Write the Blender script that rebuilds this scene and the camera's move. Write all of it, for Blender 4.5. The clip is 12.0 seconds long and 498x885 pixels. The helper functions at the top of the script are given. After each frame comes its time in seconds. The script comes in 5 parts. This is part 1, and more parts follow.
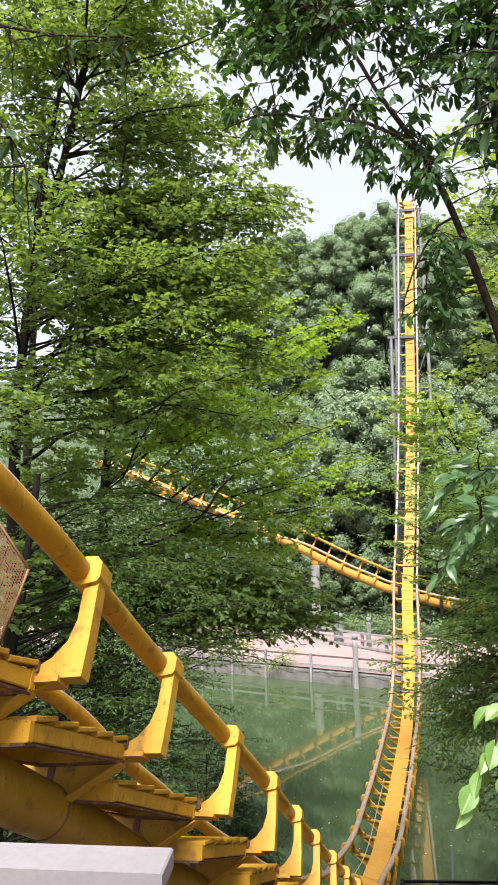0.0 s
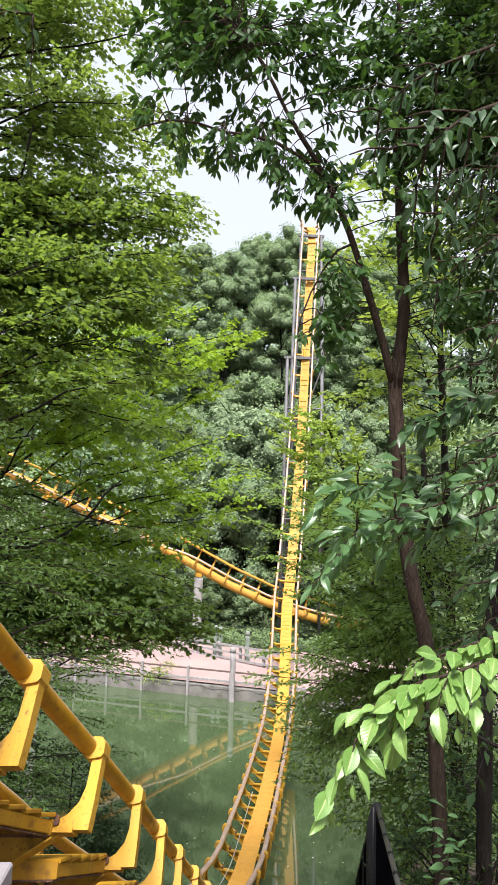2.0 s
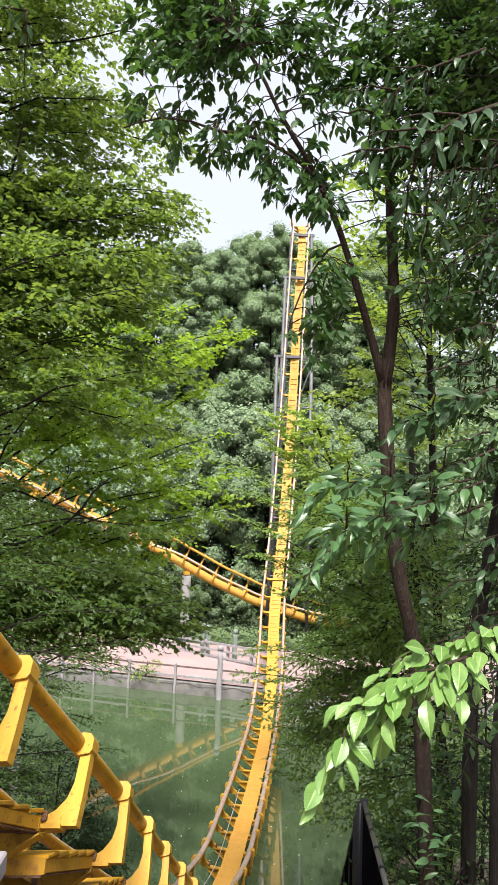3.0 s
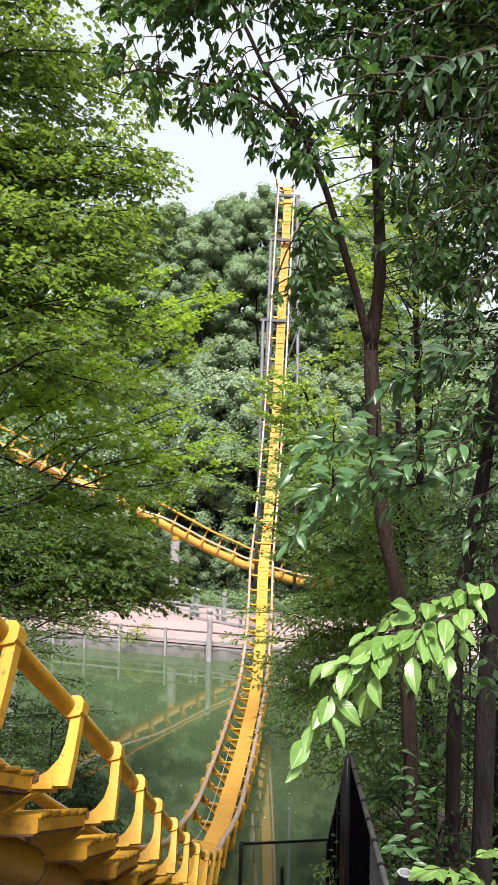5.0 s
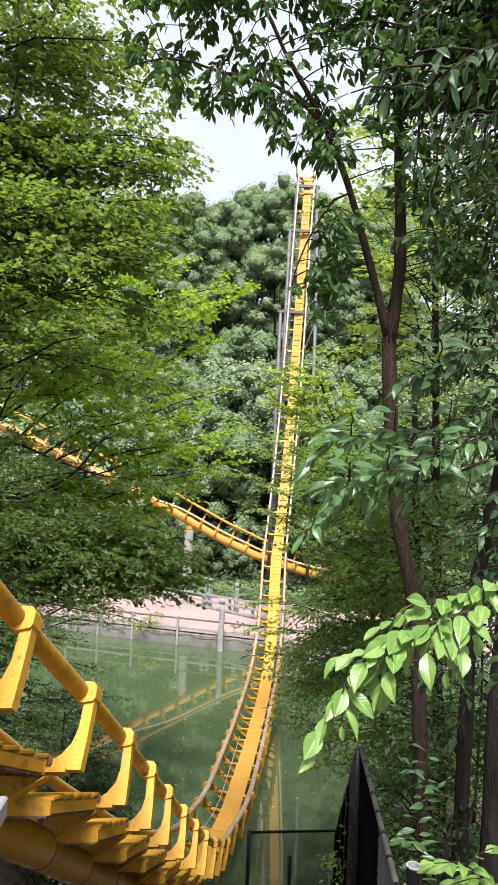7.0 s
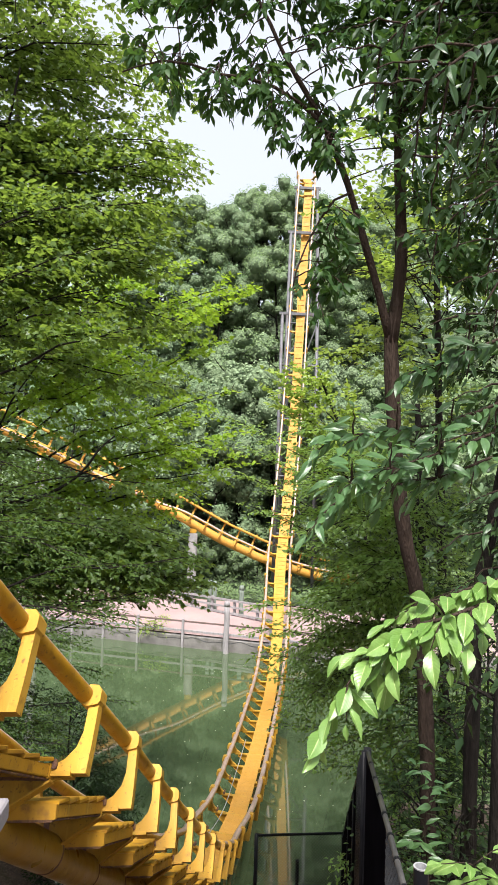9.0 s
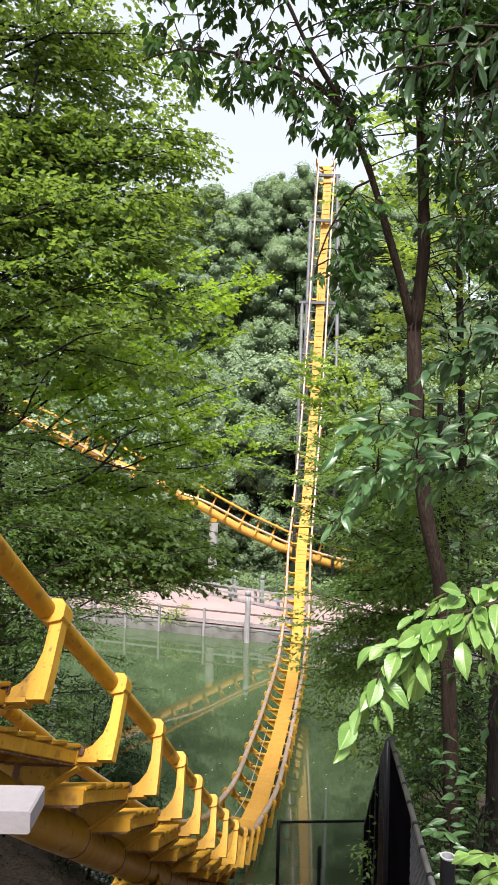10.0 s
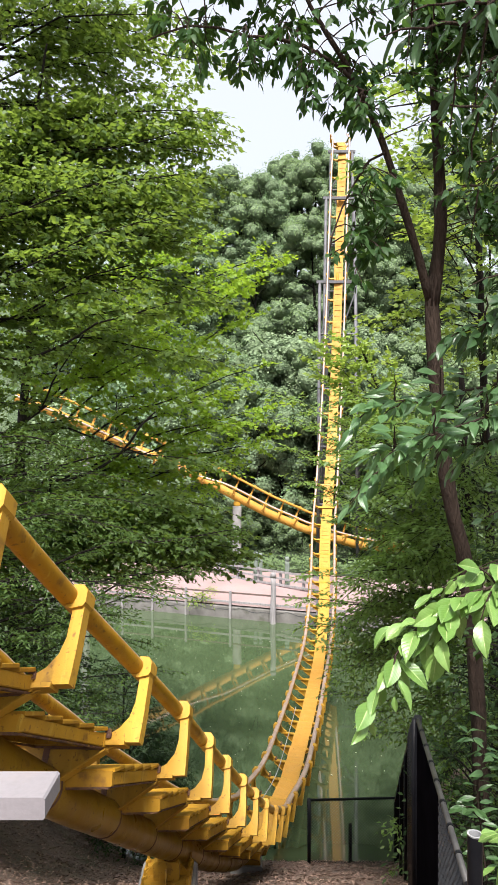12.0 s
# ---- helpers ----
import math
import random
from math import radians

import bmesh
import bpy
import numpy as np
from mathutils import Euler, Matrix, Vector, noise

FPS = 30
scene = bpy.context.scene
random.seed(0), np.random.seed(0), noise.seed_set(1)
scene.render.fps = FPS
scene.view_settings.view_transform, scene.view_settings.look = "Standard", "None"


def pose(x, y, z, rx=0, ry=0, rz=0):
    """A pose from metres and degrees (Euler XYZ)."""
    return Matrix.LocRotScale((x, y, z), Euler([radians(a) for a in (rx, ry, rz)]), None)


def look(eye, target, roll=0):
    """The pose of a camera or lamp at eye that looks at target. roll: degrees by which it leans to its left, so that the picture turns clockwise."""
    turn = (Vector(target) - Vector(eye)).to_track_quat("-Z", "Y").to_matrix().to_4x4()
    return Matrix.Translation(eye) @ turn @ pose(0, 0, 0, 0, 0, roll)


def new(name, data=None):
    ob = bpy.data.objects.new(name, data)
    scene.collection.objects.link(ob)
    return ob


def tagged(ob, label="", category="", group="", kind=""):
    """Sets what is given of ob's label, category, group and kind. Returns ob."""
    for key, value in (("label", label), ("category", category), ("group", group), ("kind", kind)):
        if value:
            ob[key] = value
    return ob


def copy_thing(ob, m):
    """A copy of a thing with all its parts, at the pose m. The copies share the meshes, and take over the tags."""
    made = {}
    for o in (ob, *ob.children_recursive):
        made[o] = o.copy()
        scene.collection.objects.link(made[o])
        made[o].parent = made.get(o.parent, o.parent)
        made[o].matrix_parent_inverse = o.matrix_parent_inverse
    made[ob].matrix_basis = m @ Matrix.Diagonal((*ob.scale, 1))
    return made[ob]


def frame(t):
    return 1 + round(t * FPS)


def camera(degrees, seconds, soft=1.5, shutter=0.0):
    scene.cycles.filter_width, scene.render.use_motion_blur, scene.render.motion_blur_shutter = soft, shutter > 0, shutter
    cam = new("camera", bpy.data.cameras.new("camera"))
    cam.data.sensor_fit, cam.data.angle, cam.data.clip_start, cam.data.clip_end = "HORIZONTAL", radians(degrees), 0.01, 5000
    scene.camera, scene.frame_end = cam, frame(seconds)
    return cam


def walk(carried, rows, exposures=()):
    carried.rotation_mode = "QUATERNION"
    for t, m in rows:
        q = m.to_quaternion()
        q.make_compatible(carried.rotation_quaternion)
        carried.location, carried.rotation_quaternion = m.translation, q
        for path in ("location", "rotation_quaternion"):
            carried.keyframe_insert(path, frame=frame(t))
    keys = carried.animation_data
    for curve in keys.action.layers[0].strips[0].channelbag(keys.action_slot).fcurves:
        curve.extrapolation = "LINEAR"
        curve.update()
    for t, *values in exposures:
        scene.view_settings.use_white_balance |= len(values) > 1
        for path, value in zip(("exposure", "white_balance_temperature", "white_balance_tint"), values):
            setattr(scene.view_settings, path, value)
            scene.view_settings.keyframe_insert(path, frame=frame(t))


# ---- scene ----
cam = camera(40.2, 12.0, soft=0.9)
PATH = [
    (0, (-0.041, -0.114, 10.564), (-0.256, 1.867, 10.735), -1.3),
    (0.5, (-0.011, -0.077, 10.551), (-0.117, 1.909, 10.762), -1.2),
    (1, (-0.017, -0.068, 10.561), (0.007, 1.917, 10.804), -0.0),
    (1.5, (-0.022, -0.076, 10.539), (0.075, 1.909, 10.77), 1.1),
    (2, (-0.012, -0.075, 10.533), (0.087, 1.911, 10.74), 1.7),
    (2.5, (-0.024, -0.098, 10.533), (0.085, 1.888, 10.744), 2.2),
    (3, (-0.024, -0.098, 10.525), (0.108, 1.888, 10.729), 2.0),
    (5, (-0.008, -0.047, 10.51), (0.165, 1.943, 10.613), 1.3),
    (5.5, (-0.002, -0.044, 10.509), (0.162, 1.948, 10.592), 1.5),
    (6, (-0.017, -0.042, 10.511), (0.135, 1.951, 10.583), 2.0),
    (6.5, (-0.021, -0.042, 10.51), (0.118, 1.952, 10.58), 2.3),
    (7, (-0.019, -0.054, 10.513), (0.111, 1.94, 10.589), 2.4),
    (9, (-0.01, -0.043, 10.502), (0.11, 1.952, 10.585), 1.8),
    (9.5, (-0.016, -0.048, 10.508), (0.081, 1.949, 10.577), 1.7),
    (10, (-0.033, -0.038, 10.505), (0.03, 1.96, 10.556), 1.6),
    (10.5, (-0.03, -0.026, 10.502), (-0.003, 1.974, 10.533), 1.1),
    (11, (-0.004, -0.007, 10.499), (-0.002, 1.993, 10.511), 0.5),
    (11.5, (0.004, 0.0, 10.495), (-0.002, 2.0, 10.497), 0.1),
    (12, (0.0, -0.004, 10.498), (0.0, 1.996, 10.498), -0.0),
]
walk(cam, [(t, look(eye, target, roll)) for t, eye, target, roll in PATH])

# ---- sky and sun: bright, thinly overcast day ----
world = bpy.data.worlds.new("sky")
scene.world = world
world.use_nodes = True
wn, wl = world.node_tree.nodes, world.node_tree.links
sky = wn.new("ShaderNodeTexSky")
sky.sky_type = "NISHITA"
sky.sun_disc = False
sky.sun_elevation, sky.sun_rotation = radians(59), radians(183)
sky.dust_density = 4.0
cloud = wn.new("ShaderNodeMix")
cloud.data_type = "RGBA"
cloud.inputs["Factor"].default_value = 0.75
cloud.inputs["B"].default_value = (4.75, 4.9, 5.35, 1)
wl.new(sky.outputs[0], cloud.inputs["A"])
wl.new(cloud.outputs["Result"], wn["Background"].inputs["Color"])
wn["Background"].inputs["Strength"].default_value = 0.106
sun = new("sun", bpy.data.lights.new("sun", "SUN"))
sun.data.energy, sun.data.angle, sun.data.color = 4.6, radians(18), (1, 0.965, 0.925)
sun.matrix_basis = look((-1, -20, 34), (0, 0, 0))
scene.view_settings.exposure = 1.16

# ---- materials ----
def nodes_of(name):
    m = bpy.data.materials.new(name)
    m.use_nodes = True
    t = m.node_tree
    return m, t.nodes, t.links, t.nodes["Principled BSDF"]


def noise_fac(n, l, scale, detail=6, lo=0.35, hi=0.65, stretch=(1, 1, 1)):
    """A contrasty noise mask in object space."""
    co, mp, tx, rp = n.new("ShaderNodeTexCoord"), n.new("ShaderNodeMapping"), n.new("ShaderNodeTexNoise"), n.new("ShaderNodeMapRange")
    mp.inputs["Scale"].default_value = stretch
    tx.inputs["Scale"].default_value, tx.inputs["Detail"].default_value = scale, detail
    rp.inputs["From Min"].default_value, rp.inputs["From Max"].default_value = lo, hi
    info, far = n.new("ShaderNodeObjectInfo"), n.new("ShaderNodeMath")
    far.operation = "MULTIPLY"
    far.inputs[1].default_value = 40.0
    l.new(info.outputs["Random"], far.inputs[0])
    l.new(far.outputs[0], mp.inputs["Location"])
    l.new(co.outputs["Object"], mp.inputs["Vector"])
    l.new(mp.outputs[0], tx.inputs["Vector"])
    l.new(tx.outputs["Fac"], rp.inputs["Value"])
    return rp.outputs[0]


def mixed(n, l, fac, a, b):
    mx = n.new("ShaderNodeMix")
    mx.data_type = "RGBA"
    for socket, value in (("Factor", fac), ("A", a), ("B", b)):
        if isinstance(value, bpy.types.NodeSocket):
            l.new(value, mx.inputs[socket])
        else:
            mx.inputs[socket].default_value = value if socket == "Factor" else (*value, 1)
    return mx.outputs["Result"]


def scaled(n, l, value, k):
    mt = n.new("ShaderNodeMath")
    mt.operation = "MULTIPLY"
    mt.inputs[1].default_value = k
    l.new(value, mt.inputs[0])
    return mt.outputs[0]


def bumped(n, l, bsdf, height, strength, distance=0.01):
    b = n.new("ShaderNodeBump")
    b.inputs["Strength"].default_value, b.inputs["Distance"].default_value = strength, distance
    l.new(height, b.inputs["Height"])
    l.new(b.outputs[0], bsdf.inputs["Normal"])


def surface(name, base, second, scale, rough=0.6, metal=0.0, grain=40, bump=0.3, dirt=None, dirt_scale=3, dirt_amount=0.6, stretch=(1, 1, 1), depth=0.01):
    """Paint, stone, wood or soil: two tones at one scale, grain at another, and stains."""
    m, n, l, b = nodes_of(name)
    col = mixed(n, l, noise_fac(n, l, scale, stretch=stretch), base, second)
    fine = noise_fac(n, l, grain, 8, 0.3, 0.7, stretch)
    col = mixed(n, l, scaled(n, l, fine, 0.35), col, tuple(0.6 * c for c in base))
    if dirt:
        spots = noise_fac(n, l, dirt_scale, 9, 0.55, 0.72, stretch)
        col = mixed(n, l, scaled(n, l, spots, dirt_amount), col, dirt)
    l.new(col, b.inputs["Base Color"])
    b.inputs["Roughness"].default_value, b.inputs["Metallic"].default_value = rough, metal
    bumped(n, l, b, fine, bump, depth)
    return m


def leaf_surface(name, dark, light, through_light, share=0.42, rough=0.42, gloss=0.5):
    """A leaf: glossy above, and light shines through; each leaf has its own tone."""
    m, n, l, b = nodes_of(name)
    geo, ramp, tr, mx = n.new("ShaderNodeNewGeometry"), n.new("ShaderNodeValToRGB"), n.new("ShaderNodeBsdfTranslucent"), n.new("ShaderNodeMixShader")
    ramp.color_ramp.elements[0].color, ramp.color_ramp.elements[1].color = (*dark, 1), (*light, 1)
    l.new(geo.outputs["Random Per Island"], ramp.inputs[0])
    patch = noise_fac(n, l, 0.9, 3, 0.35, 0.65)
    col = mixed(n, l, scaled(n, l, patch, 0.5), ramp.outputs[0], light)
    l.new(col, b.inputs["Base Color"])
    b.inputs["Roughness"].default_value = rough
    b.inputs["Specular IOR Level"].default_value = gloss
    l.new(mixed(n, l, 0.6, col, through_light), tr.inputs["Color"])
    mx.inputs[0].default_value = share
    l.new(b.outputs[0], mx.inputs[1])
    l.new(tr.outputs[0], mx.inputs[2])
    l.new(mx.outputs[0], n["Material Output"].inputs["Surface"])
    return m


def painted(name, base, worn, rough=0.48, grime=1.0):
    """Yellow paint: sun-bleached in clouds, with grime, rust runs and fine chips."""
    m, n, l, b = nodes_of(name)
    col = mixed(n, l, noise_fac(n, l, 2.2), base, worn)
    col = mixed(n, l, scaled(n, l, noise_fac(n, l, 5, 8, 0.42, 0.75, (1, 1, 0.3)), 0.55 * grime), col, (0.20, 0.095, 0.016))
    col = mixed(n, l, scaled(n, l, noise_fac(n, l, 1.1, 6, 0.48, 0.62), 0.34 * grime), col, (0.28, 0.135, 0.016))
    col = mixed(n, l, scaled(n, l, noise_fac(n, l, 14, 6, 0.60, 0.75, (1, 1, 0.15)), 0.3), col, (0.68, 0.50, 0.10))
    col = mixed(n, l, scaled(n, l, noise_fac(n, l, 7, 10, 0.60, 0.70), 0.5 * grime), col, (0.085, 0.036, 0.020))
    col = mixed(n, l, scaled(n, l, noise_fac(n, l, 34, 9, 0.62, 0.68), 0.55), col, (0.075, 0.032, 0.018))
    fine = noise_fac(n, l, 70, 8, 0.3, 0.7)
    l.new(col, b.inputs["Base Color"])
    rp = n.new("ShaderNodeMapRange")
    rp.inputs["To Min"].default_value, rp.inputs["To Max"].default_value = rough - 0.12, rough + 0.16
    l.new(noise_fac(n, l, 4, 7, 0.3, 0.7), rp.inputs["Value"])
    l.new(rp.outputs[0], b.inputs["Roughness"])
    b.inputs["Specular IOR Level"].default_value = 0.25
    bumped(n, l, b, fine, 0.15, 0.004)
    return m


YELLOW = painted("yellow_paint", (0.45, 0.238, 0.022), (0.49, 0.28, 0.034))
SPINE_PAINT = painted("grimy_yellow_paint", (0.27, 0.155, 0.012), (0.33, 0.19, 0.015), 0.36, 0.9)
RAIL_PAINT = painted("rail_yellow_paint", (0.33, 0.165, 0.006), (0.40, 0.205, 0.008), 0.38)
YELLOW_WOOD = painted("yellow_planks", (0.47, 0.25, 0.018), (0.42, 0.215, 0.014), 0.62)
WALKWAY = painted("pale_yellow_treads", (0.44, 0.222, 0.034), (0.48, 0.250, 0.050), 0.6, 0.35)
RUST = surface("flaking_rust", (0.085, 0.040, 0.030), (0.16, 0.075, 0.035), 14, 0.85, 0, 60, 0.6, (0.40, 0.22, 0.03), 20, 0.7)
WELD_RUST = surface("rust_run_paint", (0.16, 0.070, 0.030), (0.085, 0.036, 0.034), 7, 0.7, 0, 50, 0.4, (0.06, 0.03, 0.02), 12, 0.7)
TOWER = surface("dull_grey_steel", (0.135, 0.135, 0.145), (0.085, 0.085, 0.095), 3, 0.6, 0.2, 30, 0.1, (0.10, 0.07, 0.05), 3, 0.5)
STEEL = surface("worn_rail_steel", (0.50, 0.375, 0.315), (0.40, 0.28, 0.22), 6, 0.45, 0.35, 60, 0.1, (0.22, 0.12, 0.07), 5, 0.4)
GALV = surface("galvanised_steel", (0.42, 0.42, 0.43), (0.34, 0.34, 0.36), 4, 0.5, 0.4, 30, 0.1)
WHITE = surface("weathered_white_paint", (0.27, 0.247, 0.262), (0.225, 0.206, 0.218), 3, 0.5, 0, 60, 0.08, (0.30, 0.24, 0.22), 8, 0.3)
CONCRETE = surface("concrete", (0.33, 0.315, 0.31), (0.26, 0.25, 0.24), 1.5, 0.85, 0, 25, 0.4, (0.14, 0.14, 0.11), 1.2, 0.6)
PINK = surface("pinkish_paving", (0.33, 0.232, 0.225), (0.27, 0.188, 0.18), 0.5, 0.85, 0, 12, 0.3, (0.30, 0.24, 0.21), 0.8, 0.4)
WALL = surface("stained_wall_concrete", (0.19, 0.178, 0.168), (0.115, 0.108, 0.10), 1.8, 0.9, 0, 20, 0.5, (0.07, 0.07, 0.05), 1.6, 0.8)
GREEN_WOOD = surface("greenish_timber", (0.22, 0.26, 0.22), (0.14, 0.17, 0.14), 3, 0.85, 0, 30, 0.4, (0.09, 0.10, 0.08), 4, 0.6, (4, 4, 0.5))
GREY_WOOD = surface("weathered_timber", (0.31, 0.29, 0.295), (0.215, 0.20, 0.205), 3, 0.8, 0, 30, 0.4, (0.18, 0.16, 0.14), 4, 0.5, (4, 4, 0.5))
DARK_WOOD = surface("dark_damp_timber", (0.10, 0.07, 0.06), (0.15, 0.10, 0.09), 3, 0.8, 0, 30, 0.4)
BLACK = surface("black_coated_steel", (0.007, 0.007, 0.009), (0.012, 0.012, 0.014), 6, 0.38, 0, 40, 0.1)
DARK_RAIL = surface("scuffed_dark_pipe", (0.09, 0.085, 0.08), (0.05, 0.048, 0.048), 8, 0.4, 0.4, 50, 0.1)
SCREEN = surface("black_screen_fabric", (0.004, 0.0035, 0.0045), (0.007, 0.006, 0.008), 4, 0.8, 0, 90, 0.3)
BARK = surface("brown_bark", (0.045, 0.032, 0.025), (0.072, 0.051, 0.040), 5, 0.9, 0, 22, 1.0, (0.05, 0.035, 0.028), 9, 0.7, (3, 3, 0.5), 0.02)
GREY_BARK = surface("dark_grey_bark", (0.018, 0.015, 0.013), (0.034, 0.029, 0.025), 5, 0.9, 0, 25, 0.9, (0.03, 0.025, 0.022), 9, 0.6, (3, 3, 0.5), 0.02)
SOIL = surface("leaf_strewn_soil", (0.200, 0.135, 0.102), (0.115, 0.078, 0.060), 2.5, 0.95, 0, 30, 1.0, (0.055, 0.062, 0.022), 0.8, 0.7, depth=0.03)
FOREST_FLOOR = surface("mossy_forest_floor", (0.075, 0.115, 0.055), (0.13, 0.175, 0.090), 0.6, 0.95, 0, 6, 1.0, (0.05, 0.05, 0.03), 0.4, 0.7, depth=0.2)
NET = surface("brown_steel_mesh", (0.26, 0.13, 0.06), (0.18, 0.09, 0.05), 9, 0.6, 0.3, 60, 0.2)
CABLE = surface("dark_hose", (0.03, 0.03, 0.035), (0.06, 0.06, 0.06), 9, 0.5, 0, 60, 0.2)
CHAINLINK = surface("black_wire", (0.02, 0.02, 0.022), (0.035, 0.035, 0.035), 20, 0.45, 0.2, 60, 0.1)

SCREEN.node_tree.nodes["Principled BSDF"].inputs["Roughness"].default_value = 1.0
SCREEN.node_tree.nodes["Principled BSDF"].inputs["Specular IOR Level"].default_value = 0.0
for dull in (BLACK, GREY_BARK, BARK):
    dull.node_tree.nodes["Principled BSDF"].inputs["Specular IOR Level"].default_value = 0.08

LITTER = leaf_surface("dry_leaf_litter", (0.060, 0.038, 0.030), (0.33, 0.215, 0.165), (0.2, 0.1, 0.05), 0.08, 0.7)
SPECK = leaf_surface("pale_floating_leaf", (0.30, 0.30, 0.20), (0.55, 0.55, 0.45), (0.3, 0.3, 0.2), 0.1, 0.7)
# MAPLE, DEEP, MAPLE_LIT: one maple leaf, with sun and shade mixed into its colour
MAPLE = leaf_surface("maple_leaf", (0.048, 0.098, 0.026), (0.122, 0.190, 0.050), (0.34, 0.47, 0.050), 0.49, 0.45, 0.5)
DEEP = leaf_surface("shade_toned_maple_leaf", (0.026, 0.062, 0.017), (0.080, 0.135, 0.036), (0.21, 0.32, 0.034), 0.42, 0.5, 0.25)
MID = leaf_surface("mid_green_leaf", (0.070, 0.150, 0.036), (0.185, 0.285, 0.075), (0.42, 0.60, 0.080), 0.45, 0.45, 0.45)
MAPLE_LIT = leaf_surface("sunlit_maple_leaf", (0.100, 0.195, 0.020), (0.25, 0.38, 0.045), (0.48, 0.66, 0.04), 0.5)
# near-black green: the shade under the canopy is put into the leaf colour
SHADE = leaf_surface("shade_toned_leaf", (0.012, 0.030, 0.010), (0.034, 0.065, 0.020), (0.09, 0.16, 0.020), 0.28, 0.55, 0.2)
DROOP = leaf_surface("drooping_leaf", (0.024, 0.060, 0.020), (0.050, 0.100, 0.032), (0.13, 0.26, 0.03), 0.34, 0.45, 0.15)
YOUNG = leaf_surface("yellow_green_leaf", (0.15, 0.24, 0.035), (0.27, 0.37, 0.07), (0.45, 0.58, 0.08), 0.45)
# FAR_A, FAR_B and FAR_C are lightened and greyed: distance haze put into the leaf colour
FAR_A = leaf_surface("hazed_hill_leaf", (0.195, 0.280, 0.140), (0.245, 0.338, 0.178), (0.22, 0.32, 0.10), 0.40, 0.55)
FAR_B = leaf_surface("hazed_blue_green_hill_leaf", (0.175, 0.255, 0.148), (0.212, 0.302, 0.174), (0.18, 0.28, 0.11), 0.40, 0.55)
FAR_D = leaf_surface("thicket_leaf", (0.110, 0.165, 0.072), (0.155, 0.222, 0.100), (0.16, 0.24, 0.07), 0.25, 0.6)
# darker green of the crown cores: shade between the leaves given as colour
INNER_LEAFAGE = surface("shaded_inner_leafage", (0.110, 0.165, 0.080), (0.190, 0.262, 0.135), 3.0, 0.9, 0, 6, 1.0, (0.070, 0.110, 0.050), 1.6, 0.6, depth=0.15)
FAR_C = leaf_surface("hazed_pale_hill_leaf", (0.210, 0.284, 0.165), (0.252, 0.330, 0.196), (0.22, 0.31, 0.12), 0.25, 0.55)


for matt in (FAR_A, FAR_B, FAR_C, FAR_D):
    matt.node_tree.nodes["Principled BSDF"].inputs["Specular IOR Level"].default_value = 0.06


def broad_leaf_surface(name, dark, light, glow, share):
    """A large leaf seen close: pale midrib and side veins in relief."""
    m = leaf_surface(name, dark, light, glow, share, 0.36)
    n, l = m.node_tree.nodes, m.node_tree.links
    b = n["Principled BSDF"]
    info = n.new("ShaderNodeObjectInfo")
    for lk in list(l):
        if lk.from_node.type == "NEW_GEOMETRY":
            target = lk.to_socket
            l.remove(lk)
            l.new(info.outputs["Random"], target)
    co, sep, ab, df, wv, sn = (n.new("ShaderNode" + k) for k in ("TexCoord", "SeparateXYZ", "Math", "Math", "Math", "Math"))
    ab.operation, df.operation, wv.operation, sn.operation = "ABSOLUTE", "SUBTRACT", "MULTIPLY", "SINE"
    l.new(co.outputs["Object"], sep.inputs[0])
    l.new(sep.outputs["Y"], ab.inputs[0])
    l.new(sep.outputs["X"], df.inputs[0])
    l.new(ab.outputs[0], df.inputs[1])
    wv.inputs[1].default_value = 60
    l.new(df.outputs[0], wv.inputs[0])
    l.new(wv.outputs[0], sn.inputs[0])
    ribs = n.new("ShaderNodeMapRange")
    ribs.inputs["From Min"].default_value, ribs.inputs["From Max"].default_value = -1, 0.7
    l.new(sn.outputs[0], ribs.inputs["Value"])
    bumped(n, l, b, ribs.outputs[0], 0.10 if light[1] > 0.2 else 0.05, 0.003)
    blotch = noise_fac(n, l, 5, 5, 0.35, 0.65)
    old = b.inputs["Base Color"].links[0].from_socket
    tone = mixed(n, l, scaled(n, l, blotch, 0.35), old, tuple(0.55 * c for c in dark))
    tone = mixed(n, l, scaled(n, l, ribs.outputs[0], 0.22), tone, light)
    l.new(tone, b.inputs["Base Color"])
    b.inputs["Specular IOR Level"].default_value = 0.6 if light[1] > 0.15 else 0.4
    return m


VEIN = surface("pale_midrib", (0.30, 0.40, 0.14), (0.24, 0.34, 0.10), 9, 0.5)
BROAD = broad_leaf_surface("bright_broad_leaf", (0.100, 0.212, 0.038), (0.205, 0.335, 0.088), (0.25, 0.41, 0.080), 0.30)
BROAD_MID = broad_leaf_surface("mid_green_broad_leaf", (0.048, 0.115, 0.042), (0.098, 0.190, 0.070), (0.22, 0.40, 0.065), 0.30)
BROAD_DARK = broad_leaf_surface("dark_broad_leaf", (0.020, 0.052, 0.018), (0.044, 0.092, 0.032), (0.14, 0.27, 0.04), 0.26)


def water_surface():
    m, n, l, b = nodes_of("murky_green_water")
    col = mixed(n, l, noise_fac(n, l, 0.12, 3), (0.049, 0.074, 0.034), (0.056, 0.083, 0.039))
    l.new(col, b.inputs["Base Color"])
    b.inputs["Roughness"].default_value, b.inputs["IOR"].default_value = 0.035, 1.9
    b.inputs["Specular IOR Level"].default_value = 0.5
    bumped(n, l, b, noise_fac(n, l, 0.45, 2, 0.2, 0.8, (1, 1.6, 1)), 0.03, 0.02)
    return m


WATER = water_surface()


